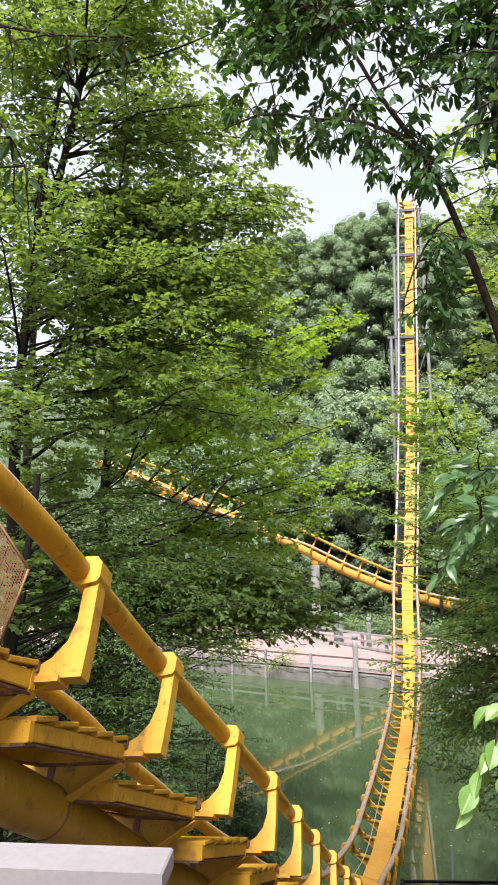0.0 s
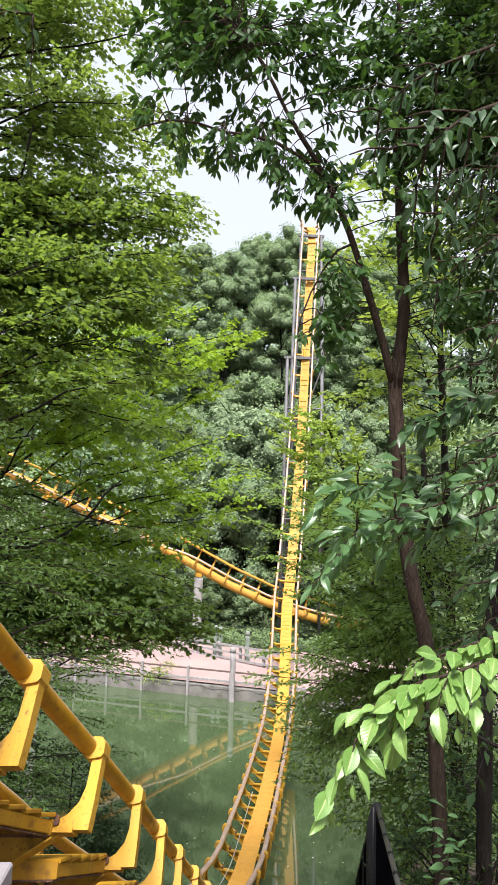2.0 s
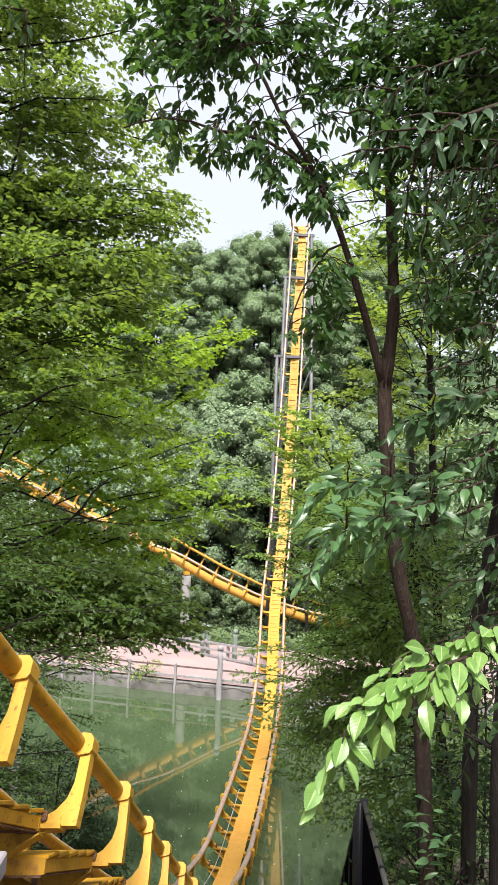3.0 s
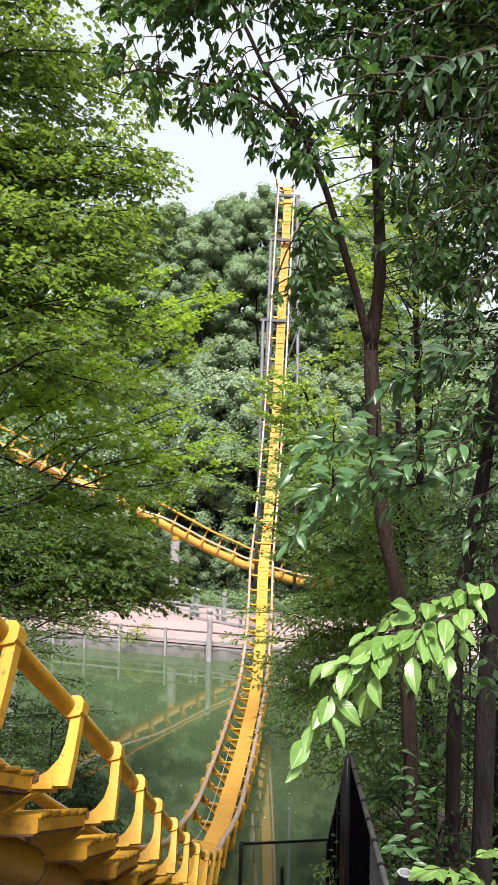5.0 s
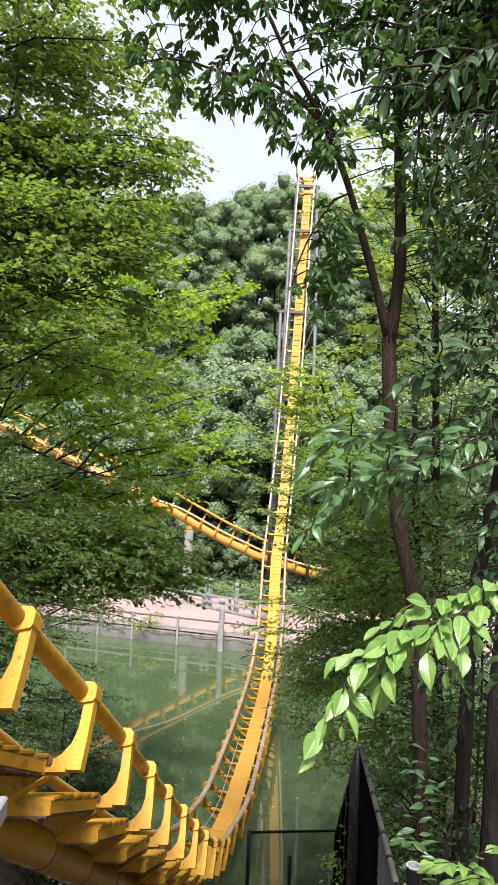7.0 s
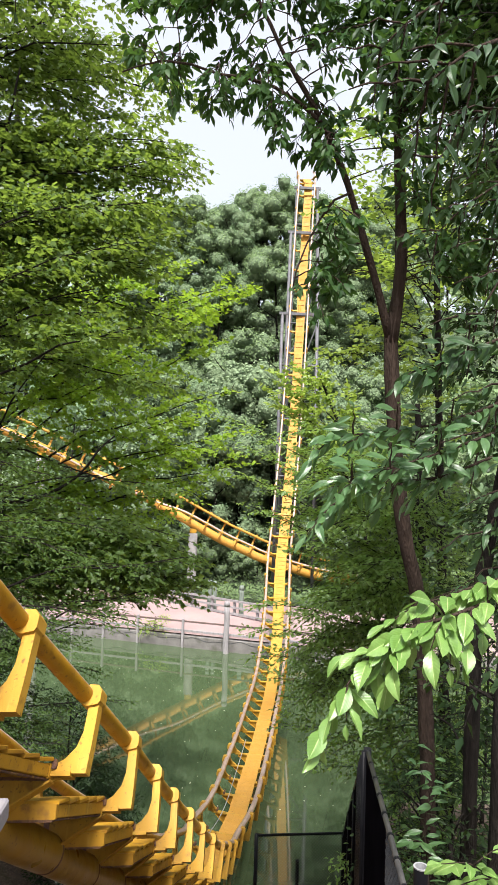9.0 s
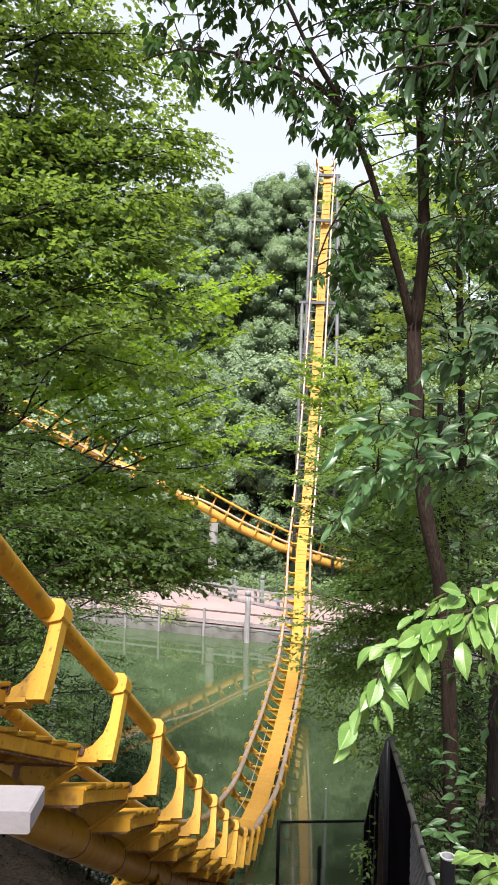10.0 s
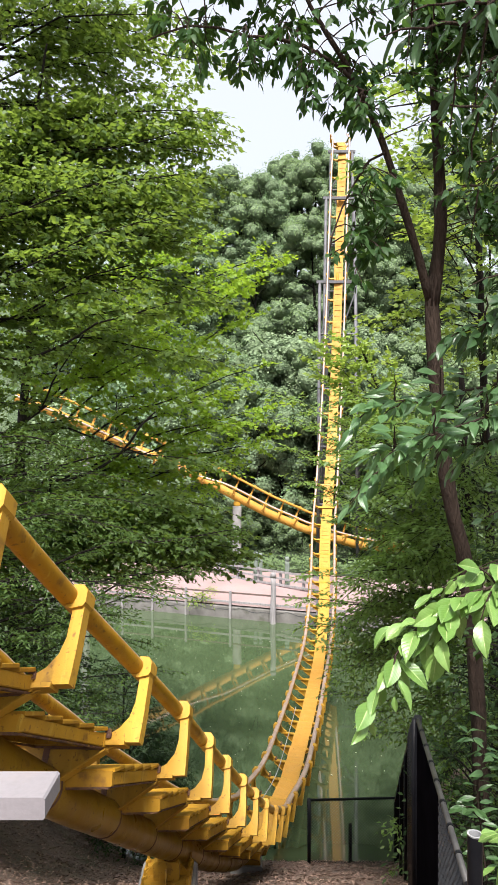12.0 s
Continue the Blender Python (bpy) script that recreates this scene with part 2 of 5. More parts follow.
# ---- geometry helpers ----
class Geo:
    """Collects vertices and faces of one mesh."""

    def __init__(self):
        self.v, self.f, self.m = [], [], []

    def box(self, size, at=(0, 0, 0), rot=None, bevel=0.0, mi=0):
        """A box with chamfered long edges."""
        sx, sy, sz = (s / 2 for s in size)
        c = min(bevel, sx * 0.9, sz * 0.9) if bevel else 0
        ring = [(-sx + c, -sz), (sx - c, -sz), (sx, -sz + c), (sx, sz - c), (sx - c, sz), (-sx + c, sz), (-sx, sz - c), (-sx, -sz + c)] if c else [(-sx, -sz), (sx, -sz), (sx, sz), (-sx, sz)]
        self.prism([(x, z) for x, z in ring], sy * 2, at, rot, mi)

    def prism(self, outline, depth, at=(0, 0, 0), rot=None, mi=0):
        """Outline in x and z, extruded along y about its middle."""
        k, o = len(outline), len(self.v)
        m = (rot or Matrix.Identity(3))
        for y in (-depth / 2, depth / 2):
            for x, z in outline:
                self.v.append(tuple(Vector(at) + m @ Vector((x, y, z))))
        self.f += [tuple(o + i for i in range(k)), tuple(o + k + i for i in reversed(range(k)))]
        self.f += [(o + i, o + k + i, o + k + (i + 1) % k, o + (i + 1) % k) for i in range(k)]
        self.m += [mi] * (k + 2)

    def tube(self, pts, radii, sides=8, ups=None, top=None):
        """A tapered pipe along pts; faces whose place round the pipe lies in top take the second material."""
        pts = [Vector(p) for p in pts]
        if not hasattr(radii, "__len__"):
            radii = [radii] * len(pts)
        o, k = len(self.v), len(pts)
        last = Vector((0, 0, 1))
        for i, p in enumerate(pts):
            t = (pts[min(i + 1, k - 1)] - pts[max(i - 1, 0)]).normalized()
            up = Vector(ups[i]) if ups else last
            if abs(t.dot(up)) > 0.97 and not ups:
                up = Vector((1, 0, 0)) if abs(t.x) < 0.8 else Vector((0, 1, 0))
            s = t.cross(up).normalized()
            u = s.cross(t)
            if not ups:
                last = u
            for j in range(sides):
                a = 2 * math.pi * j / sides
                self.v.append(tuple(p + radii[i] * (math.cos(a) * s + math.sin(a) * u)))
        for i in range(k - 1):
            for j in range(sides):
                a, b = o + i * sides + j, o + i * sides + (j + 1) % sides
                self.f.append((a, b, b + sides, a + sides))
                self.m.append(1 if top and j in top else 0)
        self.f += [tuple(o + j for j in reversed(range(sides))), tuple(o + (k - 1) * sides + j for j in range(sides))]
        self.m += [0, 0]

    def mesh(self, name, *materials, smooth=False):
        me = bpy.data.meshes.new(name)
        me.from_pydata(self.v, [], self.f)
        for m in materials:
            me.materials.append(m)
        if len(materials) > 1:
            me.polygons.foreach_set("material_index", self.m)
        if smooth:
            me.polygons.foreach_set("use_smooth", [len(f) == 4 for f in self.f])
        bm = bmesh.new()
        bm.from_mesh(me)
        bmesh.ops.recalc_face_normals(bm, faces=bm.faces)
        bm.to_mesh(me)
        bm.free()
        return me


def thing(name, label, category, group="", kind="", at=(0, 0, 0)):
    ob = tagged(new(name), label, category, group, kind)
    ob.empty_display_size = 0.2
    ob.location = at
    return ob


def part(name, me, parent, label="", m=None):
    """Links a mesh as one object under a thing; m is its pose in the thing's space."""
    ob = new(name, me)
    ob.parent = parent
    if m is not None:
        ob.matrix_basis = m
    if label:
        ob["label"] = label
    return ob


def spline(ctrl, step):
    """Points at even steps along a smooth curve through ctrl."""
    c = [Vector(p) for p in ctrl]
    c = [2 * c[0] - c[1]] + c + [2 * c[-1] - c[-2]]
    fine = []
    for i in range(1, len(c) - 2):
        for k in range(24):
            t = k / 24
            a, b, d, e = c[i - 1], c[i], c[i + 1], c[i + 2]
            fine.append(0.5 * (2 * b + (d - a) * t + (2 * a - 5 * b + 4 * d - e) * t * t + (3 * b - a - 3 * d + e) * t ** 3))
    fine.append(c[-2])
    out, run = [fine[0]], 0.0
    for a, b in zip(fine, fine[1:]):
        gap = (b - a).length
        while run + gap >= step:
            k = (step - run) / gap
            a = a.lerp(b, k)
            out.append(a)
            gap, run = (b - a).length, 0.0
        run += gap
    if (fine[-1] - out[-1]).length > 0.15 * step:
        out.append(fine[-1])
    return out


# leaf outlines: (along, across, up), folded along the midrib
OVATE = ([(0, 0, 0), (0.3, 0, -0.01), (0.65, 0, -0.05), (1, 0, -0.16), (0.25, 0.20, 0.05), (0.6, 0.21, 0.0), (0.25, -0.20, 0.05), (0.6, -0.21, 0.0)],
         [(0, 1, 4), (1, 2, 5, 4), (2, 3, 5), (0, 6, 1), (1, 6, 7, 2), (2, 7, 3)])
SMALL = ([(0, 0, 0), (0.5, 0, -0.03), (1, 0, -0.16), (0.42, 0.22, 0.04), (0.42, -0.22, 0.04)], [(0, 1, 3), (1, 2, 3), (0, 4, 1), (1, 4, 2)])
HANGING = ([(x, y * 0.9, z) for x, y, z in OVATE[0]], OVATE[1])
LANCE = ([(0, 0, 0), (0.5, 0.17, 0.05), (1, 0, -0.12), (0.5, -0.17, 0.05)], [(0, 2, 1), (0, 3, 2)])
LOBED = ([(0, 0, 0), (0.10, 0.34, 0.04), (0.50, 0.47, -0.03), (0.60, 0.21, 0.0), (1, 0, -0.16), (0.60, -0.21, 0.0), (0.50, -0.47, -0.03), (0.10, -0.34, 0.04)],
         [(0, 4, 3, 2, 1), (0, 7, 6, 5, 4)])
CLUMP = ([(0, 0, 0), (0.45, 0.42, 0.10), (1, 0.05, -0.05), (0.5, -0.40, 0.08)], [(0, 2, 1), (0, 3, 2)])


def leaf_mesh(name, pos, along, up, size, shape, material):
    """Many leaves in one mesh."""
    pos, along, up, size = (np.asarray(a, dtype=np.float64) for a in (pos, along, up, size))
    along /= np.linalg.norm(along, axis=1, keepdims=True) + 1e-9
    side = np.cross(up, along)
    side /= np.linalg.norm(side, axis=1, keepdims=True) + 1e-9
    up = np.cross(along, side)
    tv, tf = np.array(shape[0]), shape[1]
    n, k = len(pos), len(tv)
    v = pos[:, None, :] + size[:, None, None] * (tv[None, :, 0:1] * along[:, None, :] + tv[None, :, 1:2] * side[:, None, :] + tv[None, :, 2:3] * up[:, None, :])
    loop = np.concatenate([np.array(f) for f in tf])
    counts = np.array([len(f) for f in tf])
    loops = (loop[None, :] + (np.arange(n) * k)[:, None]).ravel()
    totals = np.tile(counts, n)
    starts = np.concatenate([[0], np.cumsum(totals)[:-1]])
    me = bpy.data.meshes.new(name)
    me.vertices.add(n * k)
    me.vertices.foreach_set("co", v.astype(np.float32).ravel())
    me.loops.add(len(loops))
    me.loops.foreach_set("vertex_index", loops.astype(np.int32))
    me.polygons.add(len(totals))
    me.polygons.foreach_set("loop_start", starts.astype(np.int32))
    me.polygons.foreach_set("loop_total", totals.astype(np.int32))
    me.materials.append(material)
    me.update(calc_edges=True)
    return me


rng = np.random.default_rng(7)


# ---- ground, lake and far bank ----
def smooth(a, b, x):
    t = min(1, max(0, (x - a) / (b - a)))
    return t * t * (3 - 2 * t)


def near_shore(x):
    return 17.6 + 4.0 * smooth(-2.5, -6, x) + 5.0 * smooth(4.4, 6.5, x)


def far_shore(x):
    return 40.4 - 0.355 * x if x < 8 else 37.56 - 0.1 * (x - 8)


def ground_z(x, y):
    shore = near_shore(x)
    if y < shore + 3:
        if y < 1.7:
            z = 8.9
        else:
            run = (y - 1.7) / (shore - 1.7)
            z = 8.9 - 9.2 * run - 0.2 * math.sin(math.pi * min(run, 1))
        z -= 1.0 * smooth(0.5, 1.6, x) * (1 - smooth(5, 9, y)) * smooth(1.0, 2.4, y)
        z += 1.4 * smooth(-4, -9, x) * smooth(2, 8, y)
        return max(z + 0.06 * noise.noise((x * 0.9, y * 0.9, 0)), -1.6)
    far = far_shore(x)
    if y < far + 0.55:
        return -1.6
    back = y - far
    z = 0.6 + 0.08 * min(back, 8)
    z += 33 * smooth(10, 62, back) + 14 * smooth(60, 220, back)
    return z + (0.5 * noise.noise((x * 0.2, y * 0.2, 3)) if back > 9 else 0)


def grid_axis(stops):
    out = []
    for a, b, step in stops:
        out += list(np.arange(a, b, step))
    return out + [stops[-1][1]]


def build_ground():
    xs = grid_axis([(-400, -60, 20), (-60, -12, 2), (-12, 12, 0.4), (12, 60, 2), (60, 400, 20)])
    ys = grid_axis([(-300, -20, 20), (-20, 0, 2), (0, 22, 0.35), (22, 34, 2), (34, 52, 0.25), (52, 120, 2), (120, 700, 20)])
    g = Geo()
    g.v = [(x, y, ground_z(x, y)) for y in ys for x in xs]
    w = len(xs)
    g.f = [(j * w + i, j * w + i + 1, (j + 1) * w + i + 1, (j + 1) * w + i) for j in range(len(ys) - 1) for i in range(w - 1)]
    g.m = [1 if g.v[f[0]][1] > far_shore(g.v[f[0]][0]) + 8.5 else 0 for f in g.f]
    ob = new("ground", g.mesh("ground", SOIL, FOREST_FLOOR, smooth=True))
    tagged(ob, "sloping brown soil with dry leaves, and a mossy wooded hill", "ground", kind="structure")
    g = Geo()
    g.v = [(-400, 10, 0), (400, 10, 0), (400, 60, 0), (-400, 60, 0)]
    g.f = [(0, 1, 2, 3)]
    tagged(new("water", g.mesh("water", WATER)), "still murky green lake water with soft reflections", "lake", kind="structure")


build_ground()


def build_far_bank():
    # paving behind the retaining wall
    g = Geo()
    xs = np.linspace(-30, 30, 61)
    top = [(x, far_shore(x) + 0.15 + k, ground_z(x, far_shore(x) + 0.9 + k) + 0.06) for k in (0, 3, 6, 8.3) for x in xs]
    g.v = top
    w = len(xs)
    g.f = [(j * w + i, j * w + i + 1, (j + 1) * w + i + 1, (j + 1) * w + i) for j in range(3) for i in range(w - 1)]
    tagged(new("pavement", g.mesh("pavement", PINK)), "pale pinkish paved path along the far bank", "pavement", kind="structure")
    # concrete retaining wall in panels
    wall = thing("retaining_wall", "stained low concrete retaining wall at the water", "retaining wall", kind="structure")
    rows = list(np.arange(-30, 30.1, 2.4))
    for a, b in zip(rows, rows[1:]):
        p, q = Vector((a, far_shore(a), 0)), Vector((b, far_shore(b), 0))
        g = Geo()
        g.box((0.30, (q - p).length - 0.015, 2.3), (0, 0, 0), bevel=0.03)
        ang = math.atan2(q.y - p.y, q.x - p.x) - math.pi / 2
        part("wall_panel", g.mesh("wall_panel", WALL), wall, m=Matrix.Translation(((p.x + q.x) / 2, (p.y + q.y) / 2, -0.47)) @ Matrix.Rotation(ang, 4, "Z"))
    # loose hose hung along the wall
    pts = []
    for i in range(90):
        x = -12 + i * 0.19
        sag = 0.05 + 0.13 * abs(math.sin(i * 0.21)) + 0.04 * math.sin(i * 0.9)
        pts.append((x, far_shore(x) - 0.166, 0.66 - sag))
    g = Geo()
    g.tube(pts, 0.014, 6)
    tagged(new("hose", g.mesh("hose", CABLE, smooth=True)), "dark hose hanging slack along the concrete wall", "hose")


build_far_bank()


def waterside_fence():
    f = thing("waterside_fence", "weathered grey timber fence on the lake wall", "fence")
    stations = [-19.0, -16.8, -14.6, -12.4, -10.2, -8.0, -6.0, -3.85, -1.12, 3.9, 6.4, 8.8]
    for x in stations:
        y = far_shore(x) - 0.21
        g = Geo()
        g.box((0.13, 0.13, 1.75), bevel=0.02)
        part("post", g.mesh("fence_post", GREY_WOOD), f, m=pose(x, y, 0.80, 0, 0, -20))
    for a, b in zip(stations, stations[1:]):
        for z, th in ((1.52, 0.10), (0.98, 0.13)):
            p, q = Vector((a, far_shore(a) - 0.12, z)), Vector((b, far_shore(b) - 0.12, z))
            g = Geo()
            g.box((0.045, (q - p).length - 0.01, th), bevel=0.01)
            ang = math.atan2(q.y - p.y, q.x - p.x) - math.pi / 2
            part("rail", g.mesh("fence_rail", DARK_WOOD if z > 1.2 else GREY_WOOD), f, m=Matrix.Translation((p + q) / 2) @ Matrix.Rotation(ang, 4, "Z"))
    return f


waterside_fence()


def mooring_pile(x, y, z0, z1, r, label, mat):
    p = thing("timber_pile", label, "timber pile", at=(x, y, z0))
    g = Geo()
    n = 10
    g.tube([(0.02 * math.sin(i), 0, (z1 - z0 - 0.25) * i / n) for i in range(n + 1)], [r * (1.08 - 0.10 * i / n) for i in range(n + 1)], 10)
    part("shaft", g.mesh("pile_shaft", mat, smooth=True), p)
    g = Geo()
    g.tube([(0, 0, z1 - z0 - 0.27), (0, 0, z1 - z0 - 0.1), (0, 0, z1 - z0)], [r * 1.06, r * 1.04, r * 0.9], 10)
    part("cap", g.mesh("pile_cap", mat, smooth=True), p)


mooring_pile(1.40, far_shore(1.40) - 0.5, -1.2, 2.95, 0.165, "tall weathered grey timber mooring pile in the lake", GREY_WOOD)


def back_railing():
    """Three-rail barrier across the paving."""
    f = thing("path_railing", "pale grey three-rail timber barrier on the paving", "railing")
    a, b = Vector((-2.2, 47.8, 0)), Vector((4.9, 42.2, 0))
    d = (b - a).normalized()
    ang = math.atan2(d.y, d.x)
    for i in range(6):
        p = a + (b - a) * i / 5
        g = Geo()
        g.box((0.15, 0.15, 1.15), bevel=0.02)
        part("post", g.mesh("railing_post", GREY_WOOD), f, m=Matrix.Translation((p.x, p.y, ground_z(p.x, p.y) + 0.55)) @ Matrix.Rotation(ang, 4, "Z"))
    for z in (1.05, 0.62, 0.22):
        g = Geo()
        g.box(((b - a).length + 0.4, 0.07, 0.13), bevel=0.02)
        c = (a + b) / 2
        part("rail", g.mesh("railing_rail", GREY_WOOD), f, m=Matrix.Translation((c.x - 0.075, c.y - 0.09, ground_z(c.x, c.y) + z)) @ Matrix.Rotation(ang, 4, "Z"))
    mooring_pile(0.45, 46.0, 0.9, 3.1, 0.15, "greenish weathered timber pile beside the path", GREEN_WOOD)
    mooring_pile(0.78, 45.8, 0.9, 3.05, 0.13, "greenish weathered timber pile beside the path", GREEN_WOOD)
    mooring_pile(2.50, 44.6, 0.9, 3.0, 0.15, "greenish weathered timber pile beside the path", GREEN_WOOD)


back_railing()


def floating_specks():
    """Bits of leaf and blossom drifting on the lake."""
    n = 220
    x, y = rng.uniform(-7, 6, n), rng.uniform(20, 38, n)
    ang = rng.uniform(0, 6.283, n)
    pos = np.stack([x, y, np.full(n, 0.006)], 1)
    along = np.stack([np.cos(ang), np.sin(ang), np.zeros(n)], 1)
    up = np.stack([rng.normal(0, 0.05, n), rng.normal(0, 0.05, n), np.ones(n)], 1)
    ob = new("floating_leaves", leaf_mesh("floating_leaves", pos, along, up, rng.uniform(0.025, 0.07, n), CLUMP, SPECK))
    tagged(ob, "tiny pale leaf specks floating on the green water", "leaf specks", kind="stuff")


floating_specks()


# ---- roller coaster ----
GAUGE, TIE = 1.1, 1.24
WORN_UNTIL = 60
RAIL_R, SPINE_R, SPINE_N, SPINE_U = 0.066, 0.155, -0.865, -0.60


def frames_along(pts, bank):
    """At each point: place on the right-hand rail, across, ahead and up of the track."""
    out = []
    for i, p in enumerate(pts):
        t = (pts[min(i + 1, len(pts) - 1)] - pts[max(i - 1, 0)]).normalized()
        u = t.cross(Vector((0, 0, 1))).normalized()
        n = u.cross(t)
        b = bank(p)
        u, n = math.cos(b) * u - math.sin(b) * n, math.cos(b) * n + math.sin(b) * u
        out.append((p, u, t, n))
    return out


def frame_matrix(f, side=0.0):
    p, u, t, n = f
    m = Matrix((u, t, n)).transposed().to_4x4()
    m.translation = p + side * u
    return m


def bracket_mesh(sign):
    """Arm that carries a rail: saddle over the rail, upright, and a foot flared towards the middle."""
    g = Geo()
    arm = [(0.118, 0.0), (0.116, -0.36), (0.108, -0.555), (-0.03, -0.555), (-0.15, -0.535), (-0.155, -0.51), (-0.06, -0.455), (0.006, -0.375), (0.036, -0.27), (0.042, -0.03)]
    g.prism([(sign * x, z) for x, z in arm], 0.09)
    saddle = [(0.130, -0.05), (0.130, 0.03), (0.10, 0.068), (0.035, 0.074), (0.0, 0.055), (0.0, -0.05), (-0.025, -0.065), (0.03, -0.09), (0.115, -0.075)]
    g.prism([(sign * x, z) for x, z in saddle], 0.14)
    return g.mesh("bracket", YELLOW)


def clamp_mesh(sign):
    """Rusty bolted block at an arm's foot."""
    g = Geo()
    g.box((0.05, 0.13, 0.05), (sign * -0.135, 0, -0.505), bevel=0.008)
    for y in (-0.045, 0.045):
        g.box((0.028, 0.028, 0.022), (sign * -0.135, y, -0.472), bevel=0.006)
    return g.mesh("clamp", RUST)


def weld_mesh():
    """Rust-stained weld round the spine at a tie."""
    g = Geo()
    du = SPINE_U + GAUGE / 2
    g.tube([(du, -0.016, SPINE_N), (du, -0.008, SPINE_N), (du, 0.008, SPINE_N), (du, 0.016, SPINE_N)], [SPINE_R, SPINE_R + 0.005, SPINE_R + 0.005, SPINE_R], 20, [(0, 0, 1)] * 4)
    g.box((0.05, 0.034, 0.25), (du - 0.02, 0, -0.705), bevel=0.008)
    g.box((0.30, 0.036, 0.02), (du + 0.1, 0, -0.588), bevel=0.005)
    return g.mesh("weld", WELD_RUST, smooth=True)


def tie_mesh():
    """Cross-tie: a flanged plate that tapers from the spine to the two arms."""
    g = Geo()
    h = GAUGE / 2
    g.prism([(-h, -0.545), (h, -0.545), (h, -0.575), (-h, -0.575)], 0.12)
    g.prism([(-h + 0.04, -0.576), (h - 0.08, -0.576), (h - 0.14, -0.60), (0.04, -0.835), (-0.14, -0.835), (-h + 0.10, -0.60)], 0.025)
    return g.mesh("tie", YELLOW)


def gusset_mesh():
    """Lips along the sloping lower edges of a cross-tie."""
    g = Geo()
    for a, b in ((0.41, 0.04), (-0.45, -0.14)):
        g.prism([(a, -0.598), (a, -0.614), (b, -0.849), (b, -0.835)], 0.085, (0, -0.02, 0))
    return g.mesh("gusset", YELLOW)


PANEL_W, PLANKS, WALK_U, TILT = 0.60, 5, -0.44, 11


def panel_frame_mesh():
    """Bearers of one walkway step: two side boards and two end boards."""
    g = Geo()
    tilt = Matrix.Rotation(radians(TILT), 3, "X")
    c = Vector((0, 0, -0.635))
    for s in (-1, 1):
        g.box((0.04, TIE * 0.93, 0.085), c + tilt @ Vector((s * (PANEL_W / 2 - 0.02), 0, -0.02)), tilt, 0.006)
    for s in (-1, 1):
        g.box((PANEL_W + 0.012, 0.04, 0.10), c + tilt @ Vector((0, s * TIE * 0.465, -0.02)), tilt, 0.006)
    return g.mesh("panel_frame", YELLOW_WOOD)


def shadow_line_mesh():
    """Added dark rusty strips under the bearers of one walkway step, as their shadow line."""
    g = Geo()
    tilt = Matrix.Rotation(radians(TILT), 3, "X")
    c = Vector((0, 0, -0.635))
    for s in (-1, 1):
        g.box((PANEL_W - 0.03, 0.05, 0.016), c + tilt @ Vector((0, s * TIE * 0.465, -0.078)), tilt, 0.004)
        g.box((0.036, TIE * 0.95, 0.014), c + tilt @ Vector((s * (PANEL_W / 2 - 0.03), 0, -0.074)), tilt, 0.004)
    return g.mesh("shadow_line", RUST)


def plank_mesh():
    g = Geo()
    g.box((PANEL_W + 0.03, TIE * 0.93 / PLANKS - 0.012, 0.028), bevel=0.006)
    return g.mesh("plank", YELLOW_WOOD)


def ribbed_panel_mesh():
    """Walkway step seen from afar: two stringers with open treads between them."""
    g = Geo()
    for i in range(4):
        y = (i - 1.5) * TIE / 4
        g.box((0.42, TIE / 4 - 0.045, 0.04), (0, y, -0.575), Matrix.Rotation(radians(5), 3, "X"), 0.005)
    for side in (-1, 1):
        g.box((0.07, TIE, 0.07), (side * 0.225, 0, -0.575), None, 0.006)
    g.box((0.36, TIE, 0.02), (0, 0, -0.64), None, 0.004)
    return g.mesh("walkway_panel", WALKWAY)


def slab_mesh():
    """Bearer under the treads of one drop step."""
    g = Geo()
    tilt = Matrix.Rotation(radians(2), 3, "X")
    g.box((0.45, TIE * 0.97, 0.05), Vector((0, 0, -0.575)) + tilt @ Vector((0, 0, -0.035)), tilt, 0.005)
    return g.mesh("slab", WALKWAY)


def tread_mesh():
    g = Geo()
    g.box((0.47, TIE * 0.97 / PLANKS - 0.012, 0.03), bevel=0.005)
    return g.mesh("tread", WALKWAY)


SLAB, TREAD = slab_mesh(), tread_mesh()
BRACKET_R, BRACKET_L, TIE_ME, GUSSET = bracket_mesh(1), bracket_mesh(-1), tie_mesh(), gusset_mesh()
CLAMP_R, CLAMP_L, WELD = clamp_mesh(1), clamp_mesh(-1), weld_mesh()
PANEL_FRAME, PLANK, RIBBED, SHADOW_LINE = panel_frame_mesh(), plank_mesh(), ribbed_panel_mesh(), shadow_line_mesh()


def brighter(me):
    """The same piece of the far track in the paler tread paint, its sunlit brightness put into the colour."""
    other = me.copy()
    other.materials[0] = WALKWAY
    return other


def even_pitch(y):
    return TIE


def same_gauge(y):
    return GAUGE


